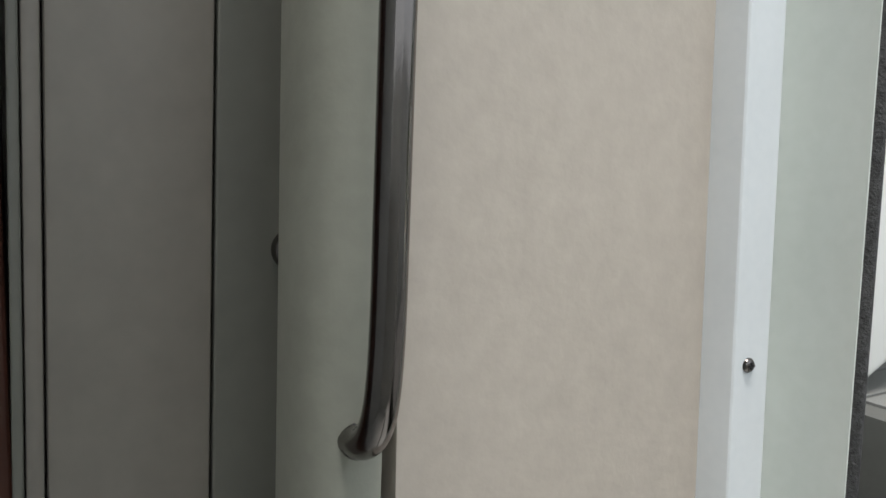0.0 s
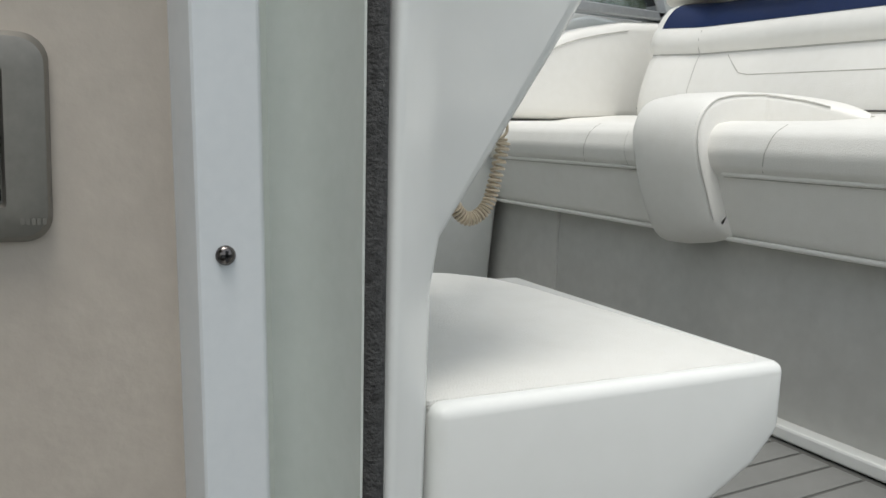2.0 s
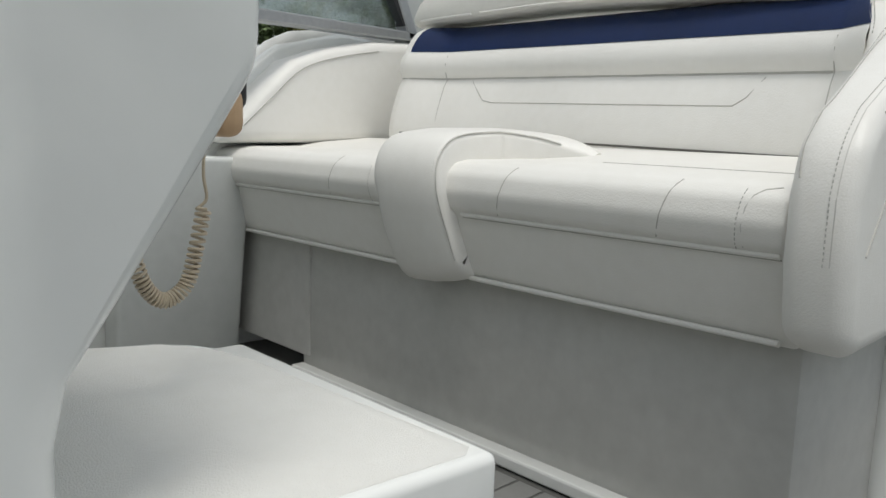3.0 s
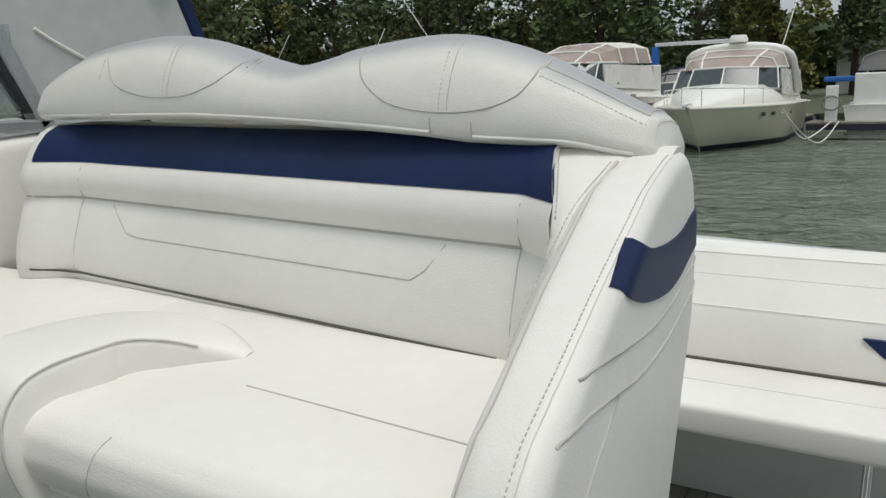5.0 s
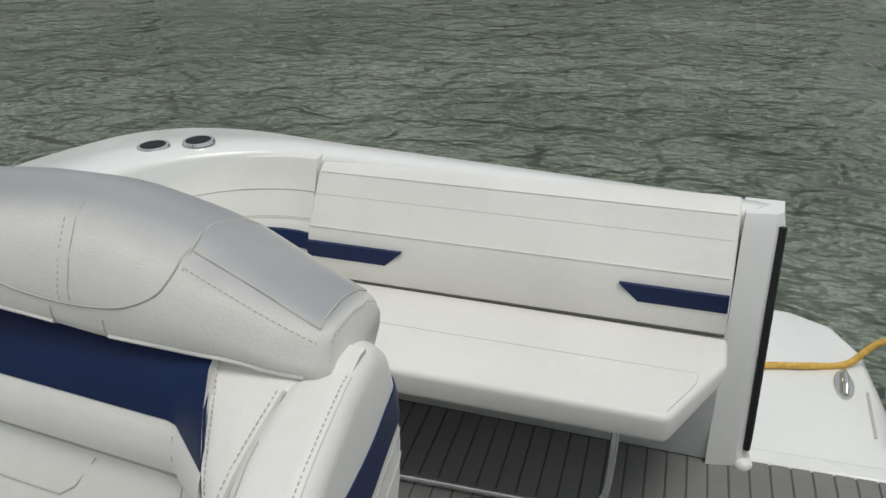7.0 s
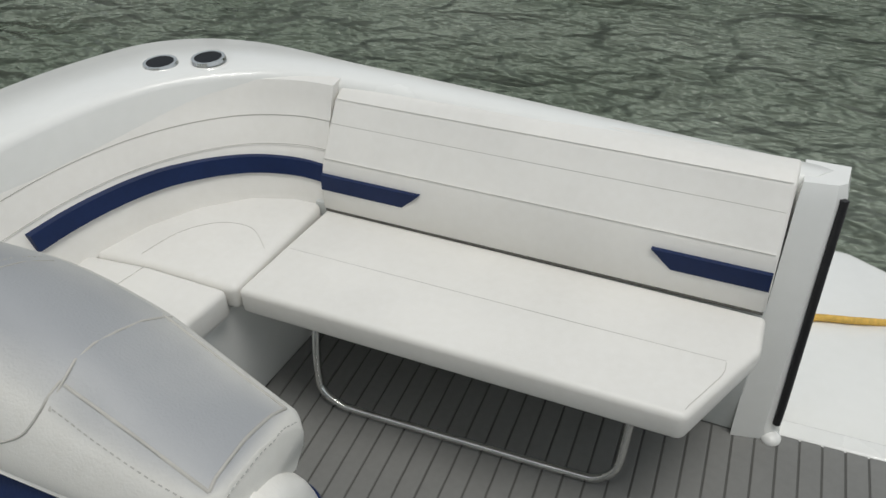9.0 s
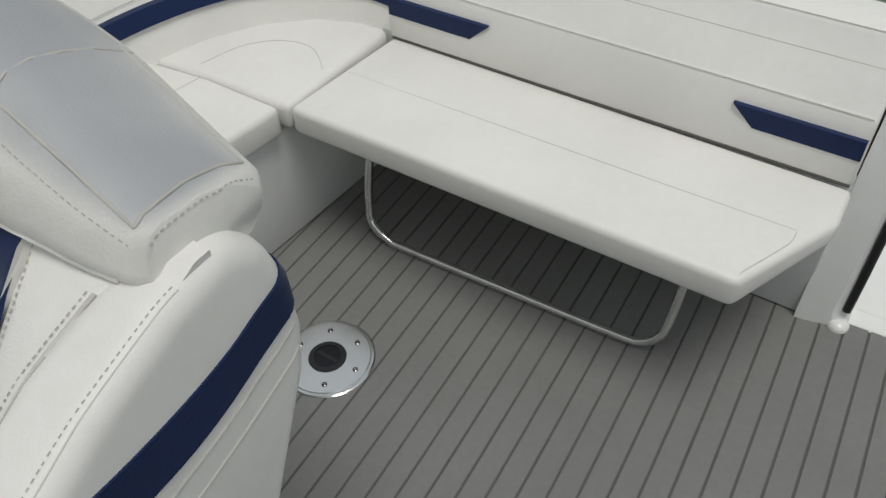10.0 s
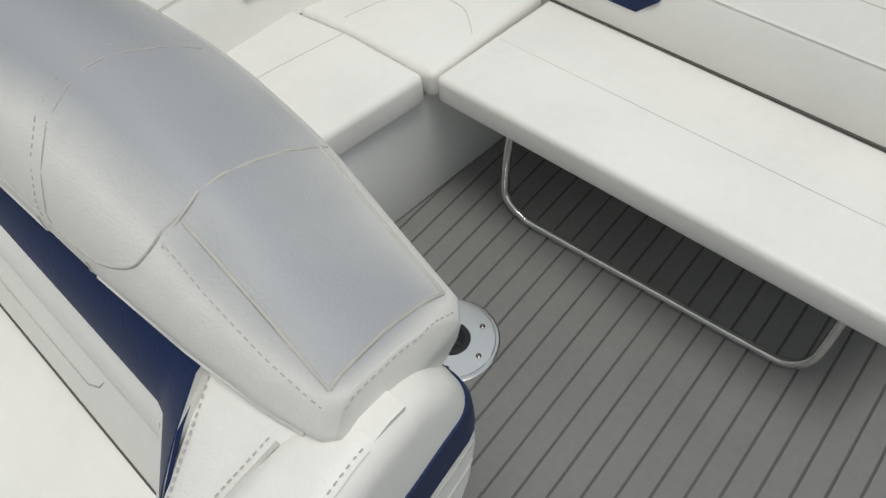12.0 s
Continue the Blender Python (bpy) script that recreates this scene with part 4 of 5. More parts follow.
# side upholstery between console and helm seat
pad = thing("side_pad", "ivory vinyl side bolster under the windscreen", "side pad")
part("pad", prism([(-1.02, 0.79), (-0.95, 0.86), (-0.884, 0.925), (-0.818, 0.985), (-0.724, 1.02), (-0.589, 1.05), (-0.42, 1.062), (-0.42, 0.80)], -0.93, -0.80, 'x', 0.028, 4), VINYL, pad, smooth=60)
part("outer_roll", prism([(-1.0, 0.80), (-0.93, 0.90), (-0.86, 0.985), (-0.80, 1.04), (-0.74, 1.068), (-0.62, 1.084), (-0.42, 1.09), (-0.42, 0.80)], -1.0, -0.915, 'x', 0.03, 4), VINYL, pad, smooth=60)
seam(curve_points([(-0.801, -0.95, 0.83), (-0.799, -0.88, 0.895), (-0.799, -0.80, 0.965), (-0.799, -0.70, 1.0), (-0.799, -0.58, 1.025)], 5), pad, 0.0018, SEAM)

# windscreen side frame with its pane, starboard
window_1 = tagged(new("window_1"), "grey aluminium windscreen side frame with clear pane", "window", kind="structure")
part("sill", prism([(-1.75, 1.062), (-0.47, 1.062), (-0.44, 1.085), (-1.75, 1.10)], -0.855, -0.81, 'x', 0.004, 1), FRAMEGREY, window_1)
part("mullion", prism([(-0.47, 1.062), (-0.435, 1.062), (-0.52, 1.25), (-0.64, 1.45), (-0.675, 1.45), (-0.555, 1.25)], -0.855, -0.81, 'x', 0.004, 1), FRAMEGREY, window_1)
part("gasket", prism([(-0.492, 1.098), (-0.476, 1.098), (-0.565, 1.25), (-0.68, 1.45), (-0.692, 1.45), (-0.58, 1.25)], -0.847, -0.813, 'x'), BLACK, window_1)
part("cross_bar", prism([(-1.75, 1.27), (-0.55, 1.20), (-0.565, 1.235), (-1.75, 1.31)], -0.855, -0.805, 'x', 0.004, 1), FRAMEGREY, window_1)
part("gasket", prism([(-1.75, 1.30), (-0.60, 1.232), (-0.64, 1.40), (-1.75, 1.40)], -0.85, -0.815, 'x'), BLACK, window_1)
pane = part("pane", box(-0.837, -0.833, -1.75, -0.50, 1.09, 1.27), GLASS, window_1)
pane.visible_shadow = False

arch = thing("canvas_wing", "pale grey canvas side curtain with navy bound edge and snap hinge", "canvas curtain")
ap = [(-0.44, 1.07), (0.02, 1.07), (0.012, 1.16), (-0.08, 1.37), (-0.20, 1.66), (-0.28, 1.95), (-0.95, 1.95), (-0.70, 1.55), (-0.54, 1.28)]
part("cloth", prism(ap, -0.87, -0.85, 'x', 0.004, 1), mat("pale_grey_canvas", (0.46, 0.475, 0.465), 0.75, var=0.05, scale=2), arch, smooth=40)
part("bound_edge", prism([(0.012, 1.08), (0.055, 1.08), (0.045, 1.16), (-0.045, 1.37), (-0.165, 1.66), (-0.24, 1.95), (-0.28, 1.95), (-0.20, 1.66), (-0.08, 1.37), (0.008, 1.16)], -0.875, -0.843, 'x', 0.004, 1), NAVY, arch, "navy binding")
part("snap_hinge", box(-0.848, -0.831, -0.155, -0.095, 1.365, 1.425, 0.006), STEEL, arch, "stainless snap hinge", smooth=40)
part("wrinkle", tube(curve_points([(-0.848, -0.44, 1.265), (-0.848, -0.40, 1.24), (-0.848, -0.33, 1.205)], 5), 0.004, 6), VINYL_W, arch, smooth=60)

# ---- cabin entrance ----
wall_c = tagged(new("wall_companionway"), "taupe vinyl companionway side wall", "wall", kind="structure")


def lean(bm, k):
    """Leans upright cabin trim fore and aft; k may follow y."""
    for v in bm.verts:
        v.co.y -= (k(v.co.y) if callable(k) else k) * (v.co.z - 0.5)
    return bm


part("panel", box(0.30, 0.377, -2.119, -1.845, -0.75, 1.45), TAUPE, wall_c)
pil = [(-2.172, 0.30), (-2.128, 0.30), (-2.127, 0.3778), (-2.136, 0.379), (-2.154, 0.375), (-2.166, 0.361), (-2.172, 0.338)]
part("pillar", lean(prism([(b, a) for a, b in pil], -0.75, 1.45, 'z'), -0.012), SAGE, wall_c, "sage vinyl wrapped rounded pillar", smooth=50)
part("trim", lean(prism([(0.3765, -1.8640), (0.402, -1.8560), (0.402, -1.8185), (0.398, -1.8165), (0.375, -1.8115), (0.33, -1.8115), (0.33, -1.864)], -0.75, 1.45, 'z', 0.0012, 1), 0.0277), TRIMW, wall_c, "white plastic corner trim", smooth=30)
jp = [(0.345, -1.8114), (0.366, -1.8105), (0.362, -1.804), (0.368, -1.794), (0.386, -1.785), (0.412, -1.778), (0.446, -1.7755), (0.446, -1.774), (0.30, -1.774), (0.30, -1.8114)]
part("jamb", lean(prism(jp, -0.75, 1.45, 'z'), lambda y: 0.0138 + 0.0139 * min(1.0, max(0.0, (-1.775 - y) / 0.036))), JAMB, wall_c, "pale green gelcoat door jamb", smooth=50)
part("weatherstrip", lean(prism([(0.36, -1.7745), (0.446, -1.7745), (0.4515, -1.768), (0.448, -1.7605), (0.36, -1.760)], -0.75, 1.45, 'z', 0.002, 1), 0.0138), FELT, wall_c, "charcoal pile weatherstrip", smooth=40)
for z in (0.346, 0.671, 0.996, 0.021):
    sy = -1.8405 - 0.0277 * (z - 0.5)
    s = part("screw", tube([(0.400, sy, z), (0.4032, sy, z), (0.4050, sy, z), (0.4058, sy, z)], [0.0060, 0.0058, 0.0040, 0.001], 16), DARKCH, wall_c, "dark pan-head screw", smooth=50)
    part("recess", box(0.4051, 0.4063, sy - 0.003, sy + 0.003, z - 0.0008, z + 0.0008), BLACK, s)
    part("recess", box(0.4051, 0.4063, sy - 0.0008, sy + 0.0008, z - 0.003, z + 0.003), BLACK, s)

# the bar's dark colour stands for the cabin mirrored in the chrome
rail = thing("grab_handle", "chrome vertical grab handle on the companionway wall, dark reflection put into its colour", "grab handle")
hp = [(0.374, -2.147, 0.3235), (0.392, -2.147, 0.328), (0.406, -2.1465, 0.340), (0.415, -2.146, 0.362), (0.4185, -2.145, 0.40), (0.419, -2.144, 0.46), (0.419, -2.142, 0.58), (0.419, -2.140, 0.70), (0.419, -2.138, 0.86), (0.413, -2.137, 0.885), (0.395, -2.136, 0.90), (0.374, -2.136, 0.905)]
part("bar", tube(curve_points(hp, 6), 0.0105, 20), DARKCH, rail, "darkened chrome tube bent to the wall at its ends", smooth=70)
part("base", tube([(0.3765, -2.146, 0.3235), (0.3795, -2.146, 0.3242)], 0.0115, 18), DARKCH, rail, smooth=50)
part("base", tube([(0.3765, -2.136, 0.905), (0.3795, -2.136, 0.905)], 0.0115, 18), DARKCH, rail, smooth=50)

sw = thing("light_switch", "pewter switch plate with three charcoal rocker switches", "light switch")
sy, sz = -2.0045, 0.7345


def yz_frame(hw, hh, r, n=6):
    pts = []
    for cx, cy, a0 in ((hw - r, hh - r, 0), (-(hw - r), hh - r, 90), (-(hw - r), -(hh - r), 180), (hw - r, -(hh - r), 270)):
        for k in range(n + 1):
            a = radians(a0 + 90 * k / n)
            pts.append((cx + r * math.cos(a), cy + r * math.sin(a)))
    return pts


rings = []
for hw, hh, r, x in ((0.070, 0.055, 0.014, 0.377), (0.0705, 0.0555, 0.014, 0.382), (0.0680, 0.0525, 0.013, 0.3865), (0.0615, 0.047, 0.012, 0.3885), (0.0485, 0.0365, 0.002, 0.3885), (0.0465, 0.0345, 0.001, 0.3825)):
    rings.append([(x, sy + a, sz + b) for a, b in yz_frame(hw, hh, r)])
part("plate", loft(rings, True, True), PEWTER, sw, smooth=35)
for k in range(3):
    y0 = sy - 0.0465 + k * 0.031
    part("rocker", prism([(0.3825, sz - 0.024), (0.3855, sz - 0.0255), (0.3875, sz - 0.001), (0.3858, sz + 0.0255), (0.3825, sz + 0.0255)], y0 + 0.0006, y0 + 0.0304, 'y', 0.0008, 1), SWITCH, sw, "charcoal rocker switch", smooth=30)
    part("insert", box(0.3825, 0.3845, y0 + 0.0006, y0 + 0.0304, sz - 0.0335, sz - 0.0265, 0.0006, 1), SWITCH, sw)
    part("insert", box(0.3825, 0.3845, y0 + 0.0006, y0 + 0.0304, sz + 0.0265, sz + 0.0335, 0.0006, 1), SWITCH, sw)
for k in range(5):
    part("embossed_mark", box(0.3884, 0.389, sy + 0.0545 + k * 0.0027, sy + 0.0565 + k * 0.0027, sz - 0.0455, sz - 0.042), PEWTER, sw)

cab = thing("galley_cabinet", "taupe laminate galley cabinet with sage frame and chrome catch", "cabinet")
part("frame", lean(box(0.02, 0.176, -2.1865, -2.0, -0.75, 1.45, 0.002), -0.02), CABFRAME, cab)
door = part("door", lean(box(0.02, 0.178, -2.3080, -2.1885, -0.70, 1.40, 0.004), -0.02), CABDOOR, cab, "taupe laminate door", smooth=40)
part("side", lean(box(0.02, 0.174, -2.3225, -2.3095, -0.75, 1.45, 0.003), -0.02), CABDOOR, cab, "taupe edge strip", smooth=40)
part("edge", lean(box(0.02, 0.176, -2.3315, -2.3235, -0.75, 1.45, 0.002), -0.02), CABFRAME, cab)
part("catch", tube([(0.174, -2.1255, 0.419), (0.185, -2.1255, 0.419), (0.189, -2.1255, 0.419), (0.190, -2.1255, 0.419)], [0.0175, 0.0175, 0.014, 0.004], 24), DARKCH, cab, "chrome push-button catch", smooth=50)
wood = thing("wood_cabinet", "dark cherry wood cabin joinery", "cabinet")
part("panel", box(0.0, 0.165, -3.2, -2.336, -0.75, 1.45, 0.003), DARKWOOD, wood)

cabin = tagged(new("wall_cabin"), "plain unseen cabin walls closing the companionway, port side white for bounce", "wall", kind="structure")
part("forward", box(0.0, 1.75, -3.3, -3.2, -0.75, 1.45), GEL_IN, cabin)
# unseen port side, kept low and white to brighten the companionway
part("port", box(1.6, 1.7, -3.2, -1.75, -0.75, 0.45), GEL, cabin)
part("bulkhead", box(1.25, 1.9, -1.80, -1.72, -0.75, 0.45), GEL, cabin)
part("stair", box(0.39, 1.25, -2.0, -1.72, -0.75, -0.30, 0.01), GEL_IN, cabin)
part("starboard", box(-0.06, 0.0, -3.2, -2.0, -0.75, 1.45), CABFRAME, cabin)
cfloor = tagged(new("cabin_floor"), "plain cabin floor", "floor", kind="structure")
part("boards", box(0.0, 1.7, -3.2, -1.72, -0.80, -0.75), GEL_IN, cfloor)
# out of view; reaches aft far enough to dim the cabinet
ceiling = tagged(new("ceiling"), "pale unseen cabin headliner, extended to dim the cabinet", "ceiling", kind="structure")
part("headliner", box(-0.06, 1.75, -3.3, -2.40, 1.45, 1.50), TAUPE, ceiling)

# ---- water, bank, sky line ----
water = tagged(part("water", box(-900, 900, -900, 900, -1.0, -0.80), WATER), "green brown rippled harbour water", "water", kind="structure")
bank = tagged(part("ground", prism([(-900, 31), (-60, 31), (60, 31), (900, 31), (900, 900), (-900, 900)], -1.5, -0.30, 'z'), GRASS), "mown grass bank behind the docks", "ground", kind="structure")
hull = tagged(new("own_hull"), "white outer hull below the cockpit", "hull", kind="structure")
part("side", prism([(-3.6, -0.95), (0.45, -0.95), (0.45, 0.60), (-3.6, 0.8)], -1.16, -1.13, 'x'), GEL, hull)
part("side", prism([(-3.6, -0.95), (1.5, -0.95), (1.4, 0.1), (0.8, 0.66), (-3.6, 0.8)], 2.12, 2.15, 'x'), GEL, hull)

# ---- marina ----


def hull_rings(length, beam, free_bow, free_stern, n=12):
    """Sections from bow to stern; the bow points to -y, the waterline is at z 0."""
    out = []
    for i in range(n + 1):
        u = i / n
        y = u * length
        w = beam / 2 * min(1.0, (1 - (1 - min(u / 0.55, 1.0)) ** 2.0) + 0.015)
        wl = w * (0.30 + 0.58 * min(1.0, u / 0.5))
        zt = free_bow + (free_stern - free_bow) * u ** 0.8
        yb = y + 0.16 * length * (1 - u) ** 2.2
        out.append((y, yb, w, wl, zt))
    return out


def band(rings, f0, f1, off, material, name, parent, label=""):
    """A strake along both sides between two shares of the freeboard."""
    bm = bmesh.new()
    for sgn in (-1, 1):
        rows = []
        for y, yb, w, wl, zt in rings:
            row = []
            for f in (f0, f1):
                g = f ** 0.75
                row.append((sgn * (wl + (w - wl) * g + off), yb + (y - yb) * f - off * 0.6, zt * f))
            rows.append([bm.verts.new(p) for p in row])
        for a, b in zip(rows, rows[1:]):
            bm.faces.new((a[0], a[1], b[1], b[0]))
    return part(name, bm, material, parent, label, smooth=60)


def cruiser(label, length=8.6, beam=3.1, fb=1.25, fs=0.95, hullmat=None, bandmat=None, band_at=(0.55, 0.78), boot=None, canvas=None, window=None, arch=True, group="moored cabin cruisers", cabin_h=1.05, top_h=0.75):
    hullmat = hullmat or BOATWHITE
    canvas = canvas or CANVAS_T
    window = window or VINYLWIN
    b = thing("cabin_cruiser", label, "boat", group)
    rings = hull_rings(length, beam, fb, fs)
    sec = []
    for y, yb, w, wl, zt in rings:
        right = [(wl * 0.7, yb + 0.1, -0.25)] + [(wl + (w - wl) * (f ** 0.75), yb + (y - yb) * f, zt * f) for f in (0.0, 0.2, 0.4, 0.6, 0.8, 1.0)]
        right += [(w * 0.93, y + 0.06, zt + 0.05)]
        sec.append(right + [(-x, yy, zz) for x, yy, zz in reversed(right)])
    part("hull", loft(sec), hullmat, b, smooth=40)
    if bandmat:
        band(rings, band_at[0], band_at[1], 0.012, bandmat, "hull_band", b)
    band(rings, 0.0, 0.13, 0.010, boot or BOATNAVY, "boot_stripe", b)
    for sgn in (-1, 1):
        part("rub_rail", tube([(sgn * (w + 0.015), y, zt) for y, yb, w, wl, zt in rings], 0.028, 6), BOATWHITE, b, smooth=60)

    def at(u):
        k = min(int(u * 12), 11)
        t = u * 12 - k
        return [a + (c - a) * t for a, c in zip(rings[k], rings[k + 1])]

    # trunk cabin
    crown = []
    for u, hh, ww in ((0.06, 0.02, 0.55), (0.14, 0.22, 0.66), (0.25, 0.40, 0.74), (0.38, 0.52, 0.80), (0.47, 0.56, 0.84), (0.55, 0.40, 0.86), (0.98, 0.36, 0.88)):
        y, yb, w, wl, zt = at(u)
        w *= ww
        crown.append([(-w, y, zt), (-w * 0.95, y, zt + hh * 0.6), (-w * 0.75, y, zt + hh * 0.93), (0, y, zt + hh * 1.05), (w * 0.75, y, zt + hh * 0.93), (w * 0.95, y, zt + hh * 0.6), (w, y, zt)])
    part("deck_cabin", loft(crown), BOATWHITE, b, smooth=50)
    # windscreen: a raked wrap of panes
    y1, _, w1, _, z1 = at(0.44)
    y2, _, w2, _, z2 = at(0.64)
    base = [(-w2 * 0.86, y2, z2 + 0.38), (-w1 * 0.84, y1 + 0.35, z1 + 0.40), (-w1 * 0.55, y1, z1 + 0.50), (0, y1 - 0.12, z1 + 0.54), (w1 * 0.55, y1, z1 + 0.50), (w1 * 0.84, y1 + 0.35, z1 + 0.40), (w2 * 0.86, y2, z2 + 0.38)]
    top = [(x * 0.93, y + 0.42 * (1 if 0 < i < 6 else 0.3), z1 + 0.56 + 0.40 + (0.03 if i == 3 else 0)) for i, (x, y, z) in enumerate(base)]
    scr = part("windscreen", loft([base, top], False, False), DARKGLASS, b, "raked tinted windscreen")
    part("frame", tube(top, 0.03, 6), BOATWHITE, scr, smooth=60)
    for p, q in zip(base, top):
        part("frame", tube([p, q], 0.022, 6), BOATWHITE, scr, smooth=60)
    # canvas enclosure over the cockpit
    zt = z1 + 0.96
    roofp = []
    for u, hh in ((0.0, 0.0), (0.18, 0.55), (0.45, 0.92), (0.75, 1.0), (1.0, 0.95)):
        y = y1 + 0.40 + (length * 0.97 - y1 - 0.4) * u * 0.86
        w = beam / 2 * (0.62 + 0.20 * min(1, u * 3))
        roofp.append([(-w, y, zt - 0.02), (-w * 0.9, y, zt + top_h * hh * 0.72), (-w * 0.6, y, zt + top_h * hh * 0.97), (0, y, zt + top_h * hh * 1.04), (w * 0.6, y, zt + top_h * hh * 0.97), (w * 0.9, y, zt + top_h * hh * 0.72), (w, y, zt - 0.02)])
    enc = part("enclosure", loft(roofp), window, b, "clear vinyl cockpit enclosure", smooth=50)
    for r in roofp[1:]:
        part("binding", tube(r, 0.035, 6), canvas, enc, smooth=60)
    for k in (2, 4):
        part("binding", tube([r[k] for r in roofp], 0.03, 6), BOATWHITE if canvas is CANVAS_W else canvas, enc, smooth=60)
    rf = [[Vector(p) + Vector((0, 0, 0.012)) for p in r[1:6]] + [Vector(p) - Vector((0, 0, 0.02)) for p in reversed(r[1:6])] for r in roofp[2:]]
    part("canvas_roof", loft(rf), canvas, enc, "fabric roof panel", smooth=50)
    for sx in (-1, 1):
        part("side_skirt", loft([[(sx * beam * q, y1 + 0.9, z1 + 0.25), (sx * beam * q, length * 0.95, z1 + 0.1), (sx * beam * (q - 0.015), length * 0.9, zt - 0.10), (sx * beam * (q - 0.015), y1 + 0.9, zt - 0.05)] for q in (0.41, 0.43)]), BOATWHITE, b)
    part("transom", box(-beam * 0.42, beam * 0.42, length * 0.93, length * 0.988, fs - 0.1, zt - 0.08, 0.04), BOATWHITE, b)
    if arch:
        ya = length * 0.72
        pts = curve_points([(-beam * 0.46, ya + 0.7, z2 + 0.3), (-beam * 0.44, ya + 0.25, z2 + 0.9), (-beam * 0.37, ya - 0.15, z2 + 1.45), (0, ya - 0.2, z2 + 1.62), (beam * 0.37, ya - 0.15, z2 + 1.45), (beam * 0.44, ya + 0.25, z2 + 0.9), (beam * 0.46, ya + 0.7, z2 + 0.3)], 4)
        part("radar_arch", tube(pts, 0.11, 8), BOATWHITE, b, smooth=60)
        part("radar_dome", disc(0, ya - 0.2, z2 + 1.72, z2 + 1.92, 0.26, 0.2, 18), BOATWHITE, b, smooth=40)
        part("antenna", tube([(beam * 0.33, ya, z2 + 1.4), (beam * 0.42, ya + 0.9, z2 + 3.0)], 0.014, 5), BOATWHITE, b)
    # port lights
    for sgn in (-1, 1):
        for u in (0.30, 0.36, 0.52):
            y, yb, w, wl, zz = at(u)
            f = 0.80
            g = f ** 0.75
            px = sgn * (wl + (w - wl) * g + 0.012)
            ring = [(px, y + 0.15 * math.cos(a), zz * f + 0.05 * math.sin(a)) for a in [2 * math.pi * k / 12 for k in range(12)]]
            part("port_light", loft([ring, [(x - sgn * 0.05, yy, z) for x, yy, z in ring]]), DARKGLASS, b)
    # bow rail
    for sgn in (-1, 1):
        line = []
        for u in (0.0, 0.04, 0.1, 0.2, 0.3, 0.42):
            y, yb, w, wl, zz = at(u)
            line.append((sgn * w * 0.90, y + 0.05, zz + 0.45 - 0.1 * u))
            if u in (0.04, 0.2, 0.3):
                part("stanchion", tube([(sgn * w * 0.90, y + 0.05, zz + 0.03), line[-1]], 0.012, 5), BRUSHED, b)
        part("bow_rail", tube(curve_points(line, 3), 0.015, 5), BRUSHED, b, smooth=60)
    part("anchor", box(-0.05, 0.05, -0.28, 0.35, fb + 0.02, fb + 0.10, 0.02), BRUSHED, b)
    return b


WATER_Z = -0.80


def moor(b, x, y, turn=0.0, size=1.0):
    b.matrix_basis = pose(x, y, WATER_Z, 0, 0, turn) @ Matrix.Diagonal((size, size, size, 1))
    return b


moor(cruiser("white cabin cruiser with clear front enclosure and radar dome", 8.8, 3.35, 1.08, 0.95, canvas=CANVAS_W, window=VINYLWIN, hullmat=BOATCREAM, top_h=0.55), -5.05, 18.9, 3, 1.1)
moor(cruiser("white cabin cruiser with maroon hull band and arch enclosure", 8.8, 3.2, 1.45, 1.15, bandmat=BOATRED, band_at=(0.58, 0.84), canvas=CANVAS_W, hullmat=BOATWHITE, top_h=0.62, arch=False), -11.3, 18.9, -6, 1.13)
moor(cruiser("white express cruiser with navy bottom and tan canvas", 8.6, 3.0, 1.15, 0.95, bandmat=BOATNAVY, band_at=(0.10, 0.42), canvas=CANVAS_T, top_h=0.55), -25.6, 23.0, -4, 1.22)
moor(cruiser("cream express cruiser with tan canvas cover", 9.0, 3.1, 1.35, 1.0, canvas=CANVAS_T, hullmat=BOATCREAM, top_h=0.6), -35.2, 25.4, -4, 1.3)
moor(cruiser("white cruiser moored stern-to with grey canvas", 8.5, 3.0, 1.1, 0.95, canvas=CANVAS_G, window=VINYLWIN_G, arch=False, top_h=0.55), -0.75, 33.6, 180)
moor(cruiser("white cruiser with tan enclosure at the far dock", 8.5, 3.1, 1.1, 0.95, canvas=CANVAS_T, window=VINYLWIN_G, top_h=0.55, arch=False), 3.6, 27.6, 180)
moor(cruiser("white boat with navy canopy between two cruisers", 7.0, 2.5, 0.9, 0.75, canvas=CANVAS_N, window=VINYLWIN_G, arch=False, top_h=0.6), -8.6, 26.3, 0)
moor(cruiser("tall cruiser with grey canvas enclosure behind the others", 9.5, 3.4, 1.6, 1.4, canvas=CANVAS_G, window=CANVAS_G, top_h=1.3), -30.5, 33.5, 0)


